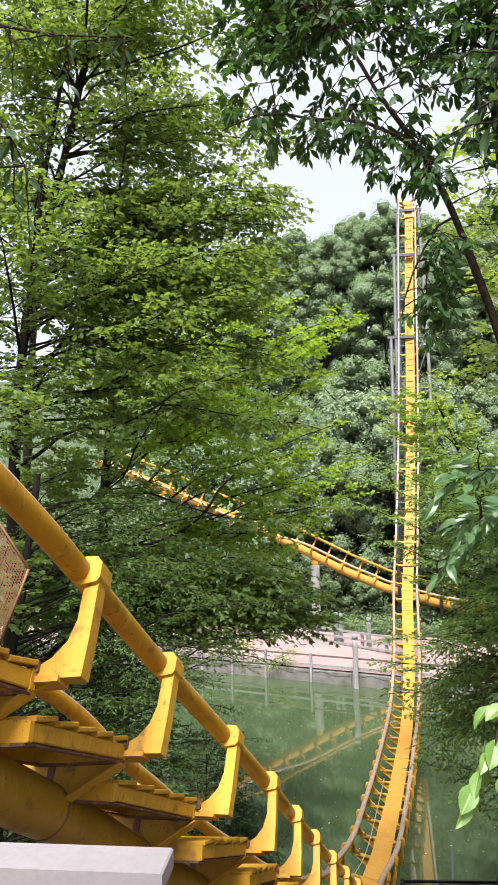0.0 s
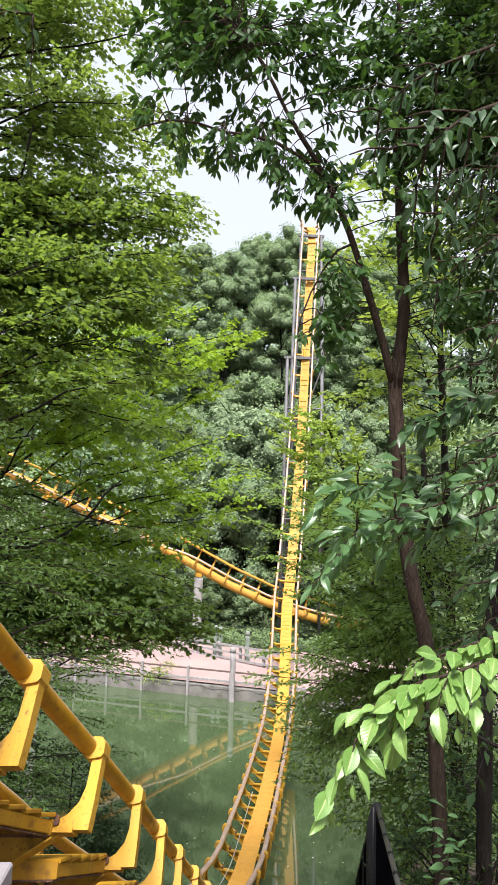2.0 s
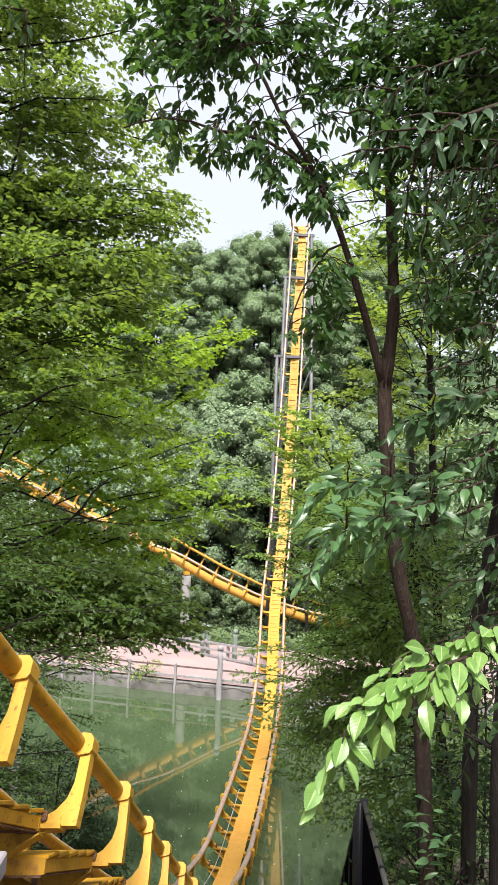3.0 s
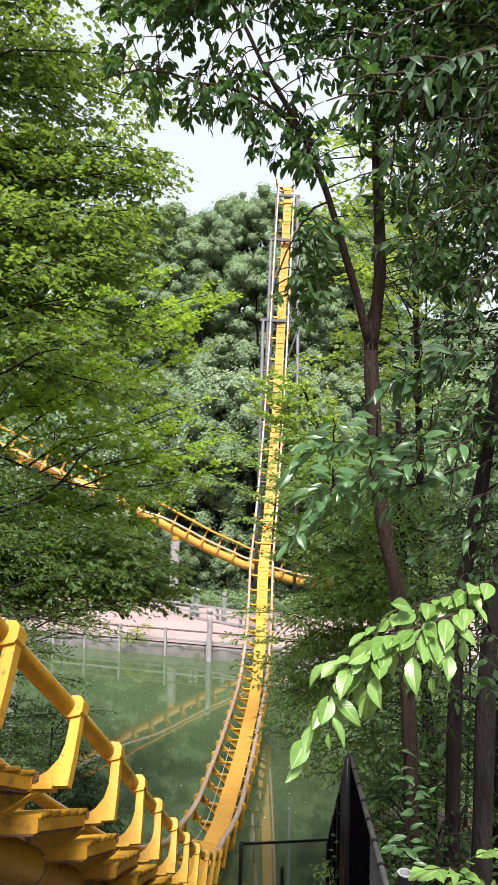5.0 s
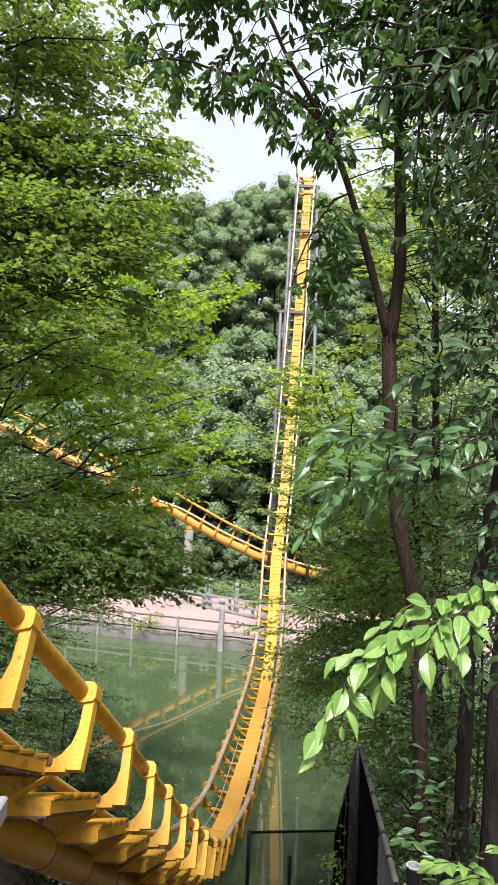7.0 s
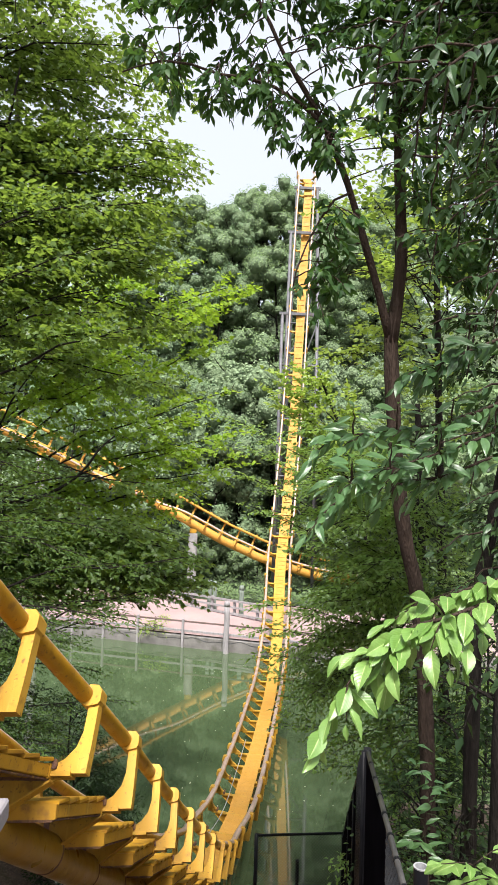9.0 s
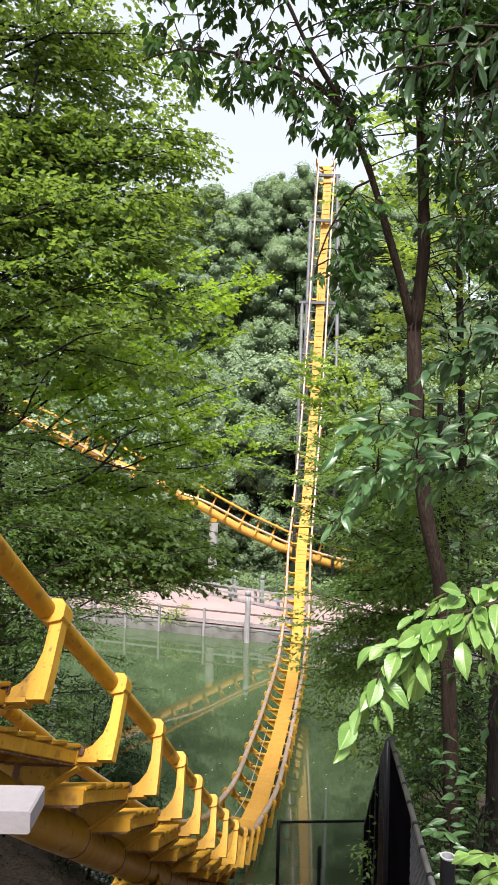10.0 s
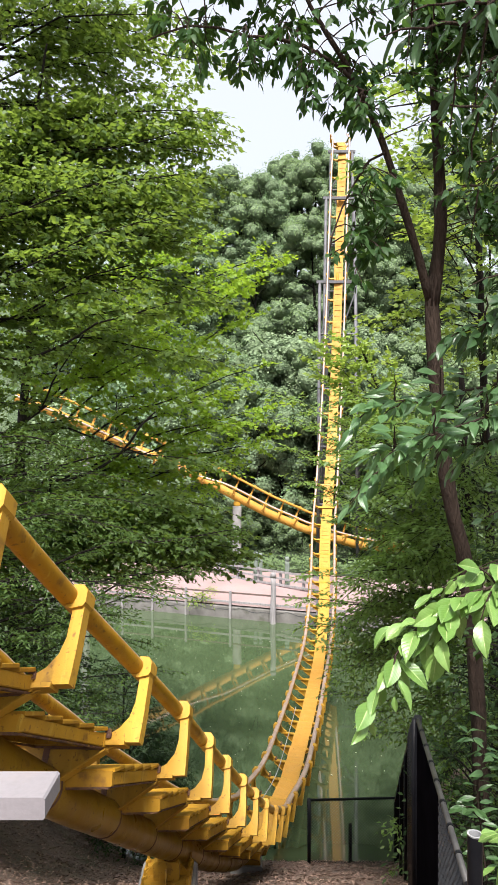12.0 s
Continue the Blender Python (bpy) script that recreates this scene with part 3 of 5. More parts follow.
def build_track(label, ctrl, bank, planks_until, anchor=None, spine_paint=None, pitch=even_pitch, gauge=same_gauge, section=(1, 1, 1)):
    """Rails, spine, cross-ties and walkway along ctrl; pitch gives the distance between ties, gauge that between the
    rails;
    section enlarges it in width, depth and spine, in paler paint as if sunlit and with no walkway."""
    tr = thing("coaster_track", label, "coaster track", "coaster tracks")
    broad, deep, stout = section
    plain = broad == 1
    big = Matrix.Diagonal((broad, 1 if plain else 1.25, deep, 1))
    arm_r, arm_l, cross, lip = (BRACKET_R, BRACKET_L, TIE_ME, GUSSET) if plain else [brighter(me) for me in (BRACKET_R, BRACKET_L, TIE_ME, GUSSET)]
    step = TIE / 60
    dense = spline(ctrl, step)
    at = min(range(len(dense)), key=lambda i: (dense[i] - Vector(anchor)).length) if anchor else 30
    ties = [at]
    while ties[0] - pitch(dense[ties[0]].y) / step >= 0:
        ties.insert(0, ties[0] - int(round(pitch(dense[ties[0]].y) / step)))
    while ties[-1] + pitch(dense[ties[-1]].y) / step < len(dense) - 1:
        ties.append(ties[-1] + int(round(pitch(dense[ties[-1]].y) / step)))
    line = frames_along(dense, bank)
    fine = line[at % 10::10]
    for side in (0, 1):
        worn = [f for f in fine if f[0].y < WORN_UNTIL]
        if worn:
            g = Geo()
            g.tube([p - side * gauge(p.y) * u for p, u, t, n in worn], RAIL_R * broad, 14, [n for p, u, t, n in worn], (1, 2, 3, 4, 5))
            part("rail", g.mesh("rail", RAIL_PAINT if plain else WALKWAY, STEEL if plain or side == 0 else WALKWAY, smooth=True), tr, "yellow steel pipe rail with its top worn bare")
        rest = fine[max(0, len(worn) - 1):]
        if len(rest) > 1:
            g = Geo()
            g.tube([p - side * gauge(p.y) * u for p, u, t, n in rest], RAIL_R, 12, [n for p, u, t, n in rest])
            part("rail", g.mesh("rail", YELLOW, smooth=True), tr)
    g = Geo()
    g.tube([p + SPINE_U * broad * u + SPINE_N * deep * n for p, u, t, n in fine], SPINE_R * stout, 20, [n for p, u, t, n in fine])
    part("spine", g.mesh("spine", spine_paint or SPINE_PAINT, smooth=True), tr, "thick yellow steel backbone pipe")
    for i in ties:
        f = line[i]
        w = gauge(f[0].y)
        wide = frame_matrix(f, -w / 2) @ Matrix.Diagonal((w / GAUGE, big[1][1], deep, 1))
        part("bracket", arm_r, tr, m=frame_matrix(f) @ big)
        part("bracket", arm_l, tr, m=frame_matrix(f, -w) @ big)
        part("tie", cross, tr, m=wide)
        part("gusset", lip, tr, m=wide)
        if f[0].y < 20:
            part("clamp", CLAMP_R, tr, m=frame_matrix(f))
            part("clamp", CLAMP_L, tr, m=frame_matrix(f, -w))
            part("weld", WELD, tr, m=wide)
    for i, j in zip(ties, ties[1:]) if plain else ():
        f = line[(i + j) // 2]
        y = f[0].y
        m = frame_matrix(f, WALK_U - 0.02 * smooth(11, 17, y) - 0.09 * smooth(27, 40, y)) @ Matrix.Diagonal((1 + 0.2 * smooth(30, 42, y), (j - i) * step / TIE, 1, 1))
        if y < planks_until:
            pf = part("walkway_panel", PANEL_FRAME, tr, "yellow stepped timber walkway", m)
            part("edge_angle", SHADOW_LINE, pf, "dark rusty strip drawn as the shadow line under the boards")
            tilt = Matrix.Translation((0, 0, -0.61)) @ Matrix.Rotation(radians(TILT), 4, "X")
            for k in range(PLANKS):
                jig = Matrix.Rotation(radians(random.uniform(-0.6, 0.6)), 4, "Z")
                part("plank", PLANK, pf, m=tilt @ Matrix.Translation((0, (k - 2) * TIE * 0.93 / PLANKS, 0.022)) @ Matrix.Rotation(radians(6), 4, "X") @ jig)
        elif y < 31:
            pf = part("walkway_panel", SLAB, tr, "yellow ribbed timber walkway", m)
            for k in range(PLANKS):
                lay = Matrix.Rotation(radians(2), 4, "X") @ Matrix.Translation((0, (k - 2) * TIE * 0.97 / PLANKS, 0.01)) @ Matrix.Rotation(radians(3), 4, "X")
                part("plank", TREAD, pf, m=Matrix.Translation((0, 0, -0.575)) @ lay)
        else:
            part("walkway_panel", RIBBED, tr, m=m)
    return tr, fine


DROP = [(-3.0, -3.0, 15.0), (-2.3, 0.0, 12.75), (-1.83, 1.6, 11.55), (-1.408, 2.800, 10.591), (-1.303, 3.450, 10.151), (-1.143, 4.400, 9.478), (-0.851, 5.400, 8.672), (-0.648, 6.400, 7.945), (-0.485, 7.400, 7.227), (-0.321, 8.420, 6.517),
        (-0.125, 9.450, 5.779), (0.061, 10.500, 5.054), (0.248, 11.500, 4.383), (0.436, 12.500, 3.757), (0.770, 14.500, 2.715),
        (0.952, 15.500, 2.407), (1.304, 16.900, 2.125), (1.560, 17.900, 2.090), (1.895, 19.600, 2.105), (2.319, 22.000, 2.045), (2.756, 24.600, 2.005), (3.182, 27.000, 2.073), (3.490, 28.900, 2.200), (3.758, 30.600, 2.473),
        (4.160, 33.200, 3.169), (4.526, 36.000, 4.045), (4.957, 39.300, 5.736), (5.437, 42.000, 7.849), (6.193, 45.500, 13.670), (6.794, 48.300, 20.278), (7.265, 50.600, 26.623), (7.639, 52.300, 31.505), (7.895, 53.600, 34.251), (8.05, 56.0, 35.9)
        ]


def drop_bank(p):
    return radians(-6 + 12 * smooth(9, 15, p.y) - 6 * smooth(17, 24, p.y))


def drop_pitch(y):
    return TIE - 0.22 * smooth(14.5, 17, y) + 0.30 * smooth(29, 36, y) + 0.50 * smooth(37, 44, y)


def drop_gauge(y):
    return GAUGE + 0.19 * smooth(27, 42, y)


drop, drop_line = build_track("yellow steel coaster drop track with a stepped timber walkway", DROP, drop_bank, 15, (-1.143, 4.400, 9.478), pitch=drop_pitch, gauge=drop_gauge)

run = [f for f in drop_line if 15.5 < f[0].y < 22.5]
g = Geo()
g.tube([f[0] - (0.72 + 0.12 * i / len(run)) * f[1] - 0.30 * f[3] for i, f in enumerate(run)], 0.012, 6)
part("cable", g.mesh("track_cable", GALV), drop, "thin pale steel cable")

FAR = [(-16.0, 46.5, 13.7), (-11.2, 48.0, 11.6), (-7.71, 49.0, 9.86), (-4.05, 49.0, 8.25), (-1.67, 49.0, 7.48), (0.16, 49.0, 6.6), (1.59, 49.0, 5.87), (3.21, 49.0, 5.17), (4.64, 49.0, 4.58), (8.1, 49.0, 3.6), (11.6, 50.0, 3.0), (16.8, 52.0, 2.4)]


def far_gauge(y):
    return 1.5


# pale spine paint here makes up for weak sunlight on the spine's side
far_track, far_line = build_track("yellow steel coaster track descending behind the lake", FAR, lambda p: radians(26 + 26 * smooth(-0.5, -5.5, p.x)), -99, spine_paint=WALKWAY, gauge=far_gauge, section=(1.4, 1.25, 1.95))


def support_column(x, y, top, w, label):
    """Steel box column with stiffened base plate, anchor bolts and a concrete footing."""
    z = ground_z(x, y) + 0.01
    c = thing("support_column", label, "support column", "track supports", at=(x, y, z))
    g = Geo()
    g.box((0.66, 0.66, 0.6), (0, 0, 0.0), bevel=0.03)
    part("footing", g.mesh("footing", CONCRETE), c, "grey concrete footing")
    g = Geo()
    g.box((0.58, 0.58, 0.04), (0, 0, 0.322), bevel=0.008)
    part("base_plate", g.mesh("base_plate", YELLOW), c)
    g = Geo()
    h = top - z - 0.34
    g.box((w, w * 0.85, h), (0, 0, 0.34 + h / 2), bevel=0.02)
    for s in (-1, 1):
        g.prism([(0, 0), (s * 0.12, 0), (0, 0.14)], 0.02, (s * w / 2, 0, 0.342))
        g.prism([(0, 0), (s * 0.12, 0), (0, 0.14)], 0.02, (0, s * w * 0.425, 0.342), Matrix.Rotation(radians(90), 3, "Z"))
    part("shaft", g.mesh("column_shaft", YELLOW), c)
    for bx in (-0.255, 0.255):
        for by in (-0.24, -0.08, 0.08, 0.24):
            g = Geo()
            g.tube([(0, 0, 0), (0, 0, 0.11)], 0.016, 6)
            g.tube([(0, 0, 0.0), (0, 0, 0.035)], 0.03, 6)
            part("anchor_bolt", g.mesh("anchor_bolt", YELLOW), c, m=Matrix.Translation((bx, by, 0.342)))


def under_spine(line, y):
    p, u, t, n = min(line, key=lambda f: abs(f[0].y - y))
    return p + SPINE_U * u + (SPINE_N - SPINE_R * 0.6) * n


for y in (8.45, 14.4):
    s = under_spine(drop_line, y)
    support_column(s.x - 0.06, s.y, s.z, 0.30, "square yellow steel column under the track spine on a concrete footing")


def concrete_pillar(x, y, z0, z1, r, label):
    p = thing("pillar", label, "pillar", "far track supports", at=(x, y, z0))
    g = Geo()
    g.tube([(0, 0, (z1 - z0 - 0.4) * i / 6) for i in range(7)], r, 18)
    part("shaft", g.mesh("pillar_shaft", CONCRETE, smooth=True), p)
    g = Geo()
    g.box((0.5, 0.4, 0.3), (0, 0, z1 - z0 - 0.2), bevel=0.05)
    part("saddle", g.mesh("pillar_saddle", YELLOW), p)


for px in (-1.1, -12.0):
    f = min(far_line, key=lambda q: abs(q[0].x - GAUGE / 2 - px))
    s = f[0] + SPINE_U * 1.4 * f[1] + SPINE_N * 1.25 * f[3] - Vector((0, 0, SPINE_R * 1.95))
    concrete_pillar(s.x, s.y, ground_z(s.x, s.y) - 0.2, s.z + 0.05, 0.33, "plain grey concrete pillar under the far track")


def track_bent(ahead, cap, half_top, half_foot, levels):
    """Steel bent under the steep drop: two battered legs, a cap beam, cross beams and diagonal braces."""
    f = min(drop_line, key=lambda q: abs(q[0].y - ahead))
    mid = f[0].x - 0.6
    z0 = ground_z(mid, ahead)
    b = thing("track_bent", "grey steel bent with braced legs under the drop", "steel bent", "drop supports", at=(mid, ahead, z0))

    def leg_at(side, z):
        return Vector((side * (half_foot + (half_top - half_foot) * (z - z0) / (cap - z0)), 0, z - z0))
    for side in (-1, 1):
        g = Geo()
        g.tube([leg_at(side, z0 - 0.4), leg_at(side, cap)], 0.12, 8)
        part("leg", g.mesh("bent_leg", TOWER, smooth=True), b)
    g = Geo()
    g.box((2 * half_top + 0.5, 0.22, 0.2), (0, 0, cap - z0), bevel=0.02)
    part("cap_beam", g.mesh("bent_cap", TOWER), b)
    g = Geo()
    g.tube([(0, 0, cap - z0), (0, f[3].y * -0.3, f[0].z - 0.9 - z0)], 0.1, 8)
    part("saddle_post", g.mesh("bent_saddle", YELLOW), b)
    for z in levels:
        g = Geo()
        g.tube([leg_at(-1, z), leg_at(1, z)], 0.075, 6)
        part("beam", g.mesh("bent_beam", TOWER), b)
    stops = list(levels) + [cap]
    for k, (za, zb) in enumerate(zip(stops, stops[1:])):
        side = 1 if k % 2 else -1
        g = Geo()
        g.tube([leg_at(-side, za), leg_at(side, zb)], 0.05, 6)
        part("brace", g.mesh("bent_brace", TOWER), b)


for ahead, cap, half_top, half_foot, levels in ((49.6, 22.2, 1.30, 1.45, (6.0, 10.2, 14.4, 18.4)),
                                                (51.8, 29.1, 1.06, 1.5, (8.0, 15.0, 22.0, 25.6)), (53.6, 33.4, 0.82, 1.5, (10.0, 18.0, 26.0, 30.4))):
    track_bent(ahead, cap, half_top, half_foot, levels)


# ---- lakeside and path-side fences ----
def wire_mesh(name, a, b, h0, h1, cell, r, mat):
    """Woven diamond wire between two upright lines, as thin square wires."""
    a, b = Vector(a), Vector(b)
    flat = Vector((b.x - a.x, b.y - a.y, 0))
    length = flat.length
    g = Geo()
    k = int((length + h1) / cell)
    nrm = Vector((-flat.y, flat.x, 0)).normalized() * r * 0.6
    for s in (1, -1):
        for i in range(-int(h1 / cell) - 1, k + 1):
            u0 = i * cell
            p = (max(0, u0), 0) if u0 >= 0 else (0, -u0)
            end = min(length, u0 + h1)
            q = (end, end - u0)
            if q[0] <= p[0] or p[1] >= h1:
                continue
            pts = []
            for u, v in (p, q):
                w = u / length if s > 0 else 1 - u / length
                pts.append(a.lerp(b, w) + Vector((0, 0, h0 + v * (h1 - h0) / h1)) + s * nrm)
            g.tube(pts, r, 3)
    return g.mesh(name, mat)


def pipe(name, a, b, r, parent, mat, sides=10, label=""):
    g = Geo()
    g.tube([a, b], r, sides)
    return part(name, g.mesh(name, mat, smooth=True), parent, label)


def lake_fence():
    """Chain-link run across the foot of the slope."""
    f = thing("chain_link_fence", "black chain-link fence at the foot of the slope", "fence", "chain-link fences")
    a, b = Vector((1.44, 16.3, 0)), Vector((3.62, 16.4, 0))
    top = 1.93
    for p in (a, b, a.lerp(b, 0.5) + Vector((-0.05, 0.3, -0.8))):
        z = ground_z(p.x, p.y) - 0.1
        pipe("post", (p.x, p.y, z), (p.x, p.y, top + 0.04 + p.z), 0.045, f, BLACK)
    pipe("rail", (a.x, a.y, top), (b.x, b.y, top), 0.03, f, BLACK)
    pipe("rail", (a.x, a.y, 0.35), (b.x, b.y, 0.35), 0.02, f, BLACK)
    zz = 0.3
    me = wire_mesh("wire", (a.x, a.y, zz), (b.x, b.y, zz), 0, top - zz, 0.075, 0.006, CHAINLINK)
    tagged(part("wire", me, f, "black diamond wire netting"), kind="stuff")


lake_fence()


def slope_fence():
    """Screened chain-link fence that runs level, then down the slope."""
    f = thing("screened_fence", "black chain-link fence with dark screening down the slope", "fence", "chain-link fences")
    pts = [Vector((1.035, 3.050, 8.333)), Vector((1.365, 5.500, 8.263)), Vector((1.610, 6.600, 7.761)), Vector((1.953, 8.200, 6.948)), Vector((2.399, 10.400, 5.719)), Vector((2.902, 13.000, 4.124)), Vector((3.503, 16.300, 1.897))]
    for i, (p, q) in enumerate(zip(pts, pts[1:])):
        pipe("rail", p, q, 0.026 if i else 0.018, f, DARK_RAIL if i == 0 else BLACK, label="dull metal top rail" if i == 0 else "")
        d = q - p
        if i == 0:
            for k in range(1, 9):
                c = p + d * k / 9
                g = Geo()
                g.tube([c - d.normalized() * 0.012, c + d.normalized() * 0.012], 0.022, 10)
                part("wire_tie", g.mesh("wire_tie", BLACK), f)
        low_p, low_q = p - Vector((0, 0, 1.45)), q - Vector((0, 0, 1.45))
        if i > 0:
            g = Geo()
            off = Vector((d.y, -d.x, 0)).normalized() * 0.012
            g.v = [tuple(v) for v in (low_p + off, low_q + off, q + off, p + off, low_p - off, low_q - off, q - off, p - off)]
            g.f = [(0, 1, 2, 3), (7, 6, 5, 4), (0, 4, 5, 1), (1, 5, 6, 2), (2, 6, 7, 3), (3, 7, 4, 0)]
            part("screen", g.mesh("screen", SCREEN), f, "dark woven screening panel")
        else:
            mid = p.lerp(q, 0.52)
            tagged(part("wire", wire_mesh("wire", (p.x, p.y, p.z - 1.4), (q.x, q.y, q.z - 1.4), 0, 1.4, 0.06, 0.004, CHAINLINK), f, "black diamond wire netting"), kind="stuff")
            g = Geo()
            off = Vector((d.y, -d.x, 0)).normalized() * 0.01
            a, b = mid, q
            g.v = [tuple(v) for v in (a - Vector((0, 0, 1.4)) + off, b - Vector((0, 0, 1.4)) + off, b + off, a + off, a - Vector((0, 0, 1.4)) - off, b - Vector((0, 0, 1.4)) - off, b - off, a - off)]
            g.f = [(0, 1, 2, 3), (7, 6, 5, 4), (0, 4, 5, 1), (1, 5, 6, 2), (2, 6, 7, 3), (3, 7, 4, 0)]
            part("screen", g.mesh("screen", SCREEN), f, "dark woven screening panel")
        pipe("post", q - Vector((0, 0, 1.9)), q + Vector((0, 0, 0.02)), 0.032, f, BLACK)
    for k in range(6):
        c = pts[1].lerp(pts[3], k / 6)
        pipe("picket", c + Vector((-0.03, 0, -1.6)), c + Vector((-0.03, 0, 0.0)), 0.02, f, BLACK)


slope_fence()


def open_post():
    """Cut-off fence post, its pipe open at the top."""
    x, y, z = (0.998, 3.000, 8.765)
    base = ground_z(x, y)
    p = thing("pipe_post", "black steel pipe post with an open bare-metal top", "post", at=(x, y, base))
    h = z - base
    g = Geo()
    g.tube([(0, 0, 0), (0, 0, h)], 0.033, 16)
    g.f, g.m = g.f[:-1], g.m[:-1]
    part("pipe", g.mesh("pipe", BLACK, smooth=True), p)
    g = Geo()
    n = 16
    for r, zz in ((0.033, h), (0.0345, h + 0.006), (0.026, h + 0.006), (0.026, h - 0.12)):
        g.v += [(r * math.cos(6.28319 * j / n), r * math.sin(6.28319 * j / n), zz) for j in range(n)]
    g.f = [(k * n + j, k * n + (j + 1) % n, (k + 1) * n + (j + 1) % n, (k + 1) * n + j) for k in range(3) for j in range(n)]
    g.f.append(tuple(3 * n + j for j in range(n)))
    part("rim", g.mesh("rim", GALV), p, "bare metal rim")


open_post()


def path_rail():
    """White-painted rail at the edge of the viewing spot."""
    r = thing("path_rail", "weathered white-painted timber rail beside the path", "railing")
    g = Geo()
    g.box((1.9, 0.104, 0.043), (-0.39 - 0.95, 1.348, 9.798), bevel=0.004)
    part("top_rail", g.mesh("top_rail", WHITE), r)
    for x in (-0.75, -2.1):
        g = Geo()
        z = ground_z(x, 1.36)
        g.box((0.09, 0.08, 9.774 - z + 0.1), (x, 1.36, (9.774 + z - 0.1) / 2), bevel=0.008)
        part("post", g.mesh("rail_post", WHITE), r)


path_rail()


def mesh_guard():
    """Brown steel mesh guard hung slantwise beside the track."""
    corner, up_edge, down_edge = Vector((-3.32, 7.2, 9.87)), Vector((-0.70, 0.10, 0.95)), Vector((-0.36, 0.05, -0.84))
    gd = thing("mesh_guard", "rusty brown steel mesh guard panel beside the track", "mesh guard", at=corner)
    g = Geo()
    n = 32
    for k in range(1, n):
        g.tube([up_edge * k / n, up_edge * k / n + down_edge], 0.006, 3)
    for k in range(1, n - 4):
        g.tube([down_edge * k / (n - 4), down_edge * k / (n - 4) + up_edge], 0.006, 3)
    tagged(part("mesh", g.mesh("guard_mesh", NET), gd), kind="stuff")
    for a, b in ((Vector(), up_edge), (Vector(), down_edge), (up_edge, up_edge + down_edge), (down_edge, up_edge + down_edge)):
        pipe("frame_bar", a, b, 0.016, gd, NET, 6)
    foot = down_edge
    pipe("leg", foot, (foot.x, foot.y, ground_z(corner.x + foot.x, corner.y + foot.y) - corner.z - 0.1), 0.022, gd, NET, 8)


mesh_guard()


def leaf_litter():
    n = 34000
    x = rng.uniform(-5, 4, n)
    y = rng.uniform(4.5, 17.4, n)
    pos = np.array([(a, b, ground_z(a, b) + 0.012) for a, b in zip(x, y)])
    ang = rng.uniform(0, 6.283, n)
    along = np.stack([np.cos(ang), np.sin(ang), rng.normal(0, 0.35, n) - 0.4 * np.sin(ang)], 1)
    up = np.stack([rng.normal(0, 0.3, n), 0.5 + rng.normal(0, 0.3, n), np.ones(n)], 1)
    ob = new("leaf_litter", leaf_mesh("leaf_litter", pos, along, up, rng.uniform(0.04, 0.11, n), LANCE, LITTER))
    tagged(ob, "dry brown leaves and bark chips on the slope", "leaf litter", kind="stuff")


leaf_litter()


# ---- trees ----
def wander(a, b, sag, n, amount, seed):
    """A limb's course from a to b: bowed by sag, with small kinks."""
    a, b = Vector(a), Vector(b)
    length = (b - a).length
    out = []
    for i in range(n + 1):
        t = i / n
        p = a.lerp(b, t) + Vector((0, 0, sag * 4 * t * (1 - t)))
        k = amount * length * math.sin(math.pi * t)
        p += k * Vector((noise.noise((seed, t * 3, 0)), noise.noise((seed, t * 3, 5)), noise.noise((seed, t * 3, 9))))
        out.append(p)
    return out


def in_gap(p):
    """Marks leaves in the sloping gap between the crowns that opens on the far track; shares of the distance ahead."""
    side, rise = p[:, 0] / p[:, 1], (p[:, 2] - 10.5) / p[:, 1]
    middle = -0.062 - 0.40 * (side + 0.03) + 0.5 * (side + 0.12) ** 2
    edge = 0.006 * np.sin(side * 170) + 0.004 * np.sin(side * 410 + 1)
    half = np.where((side > -0.245) & (side < -0.135), 0.019, 0.0) + edge
    return (np.abs(rise - middle) < half) & (rng.random(len(p)) < 0.9)


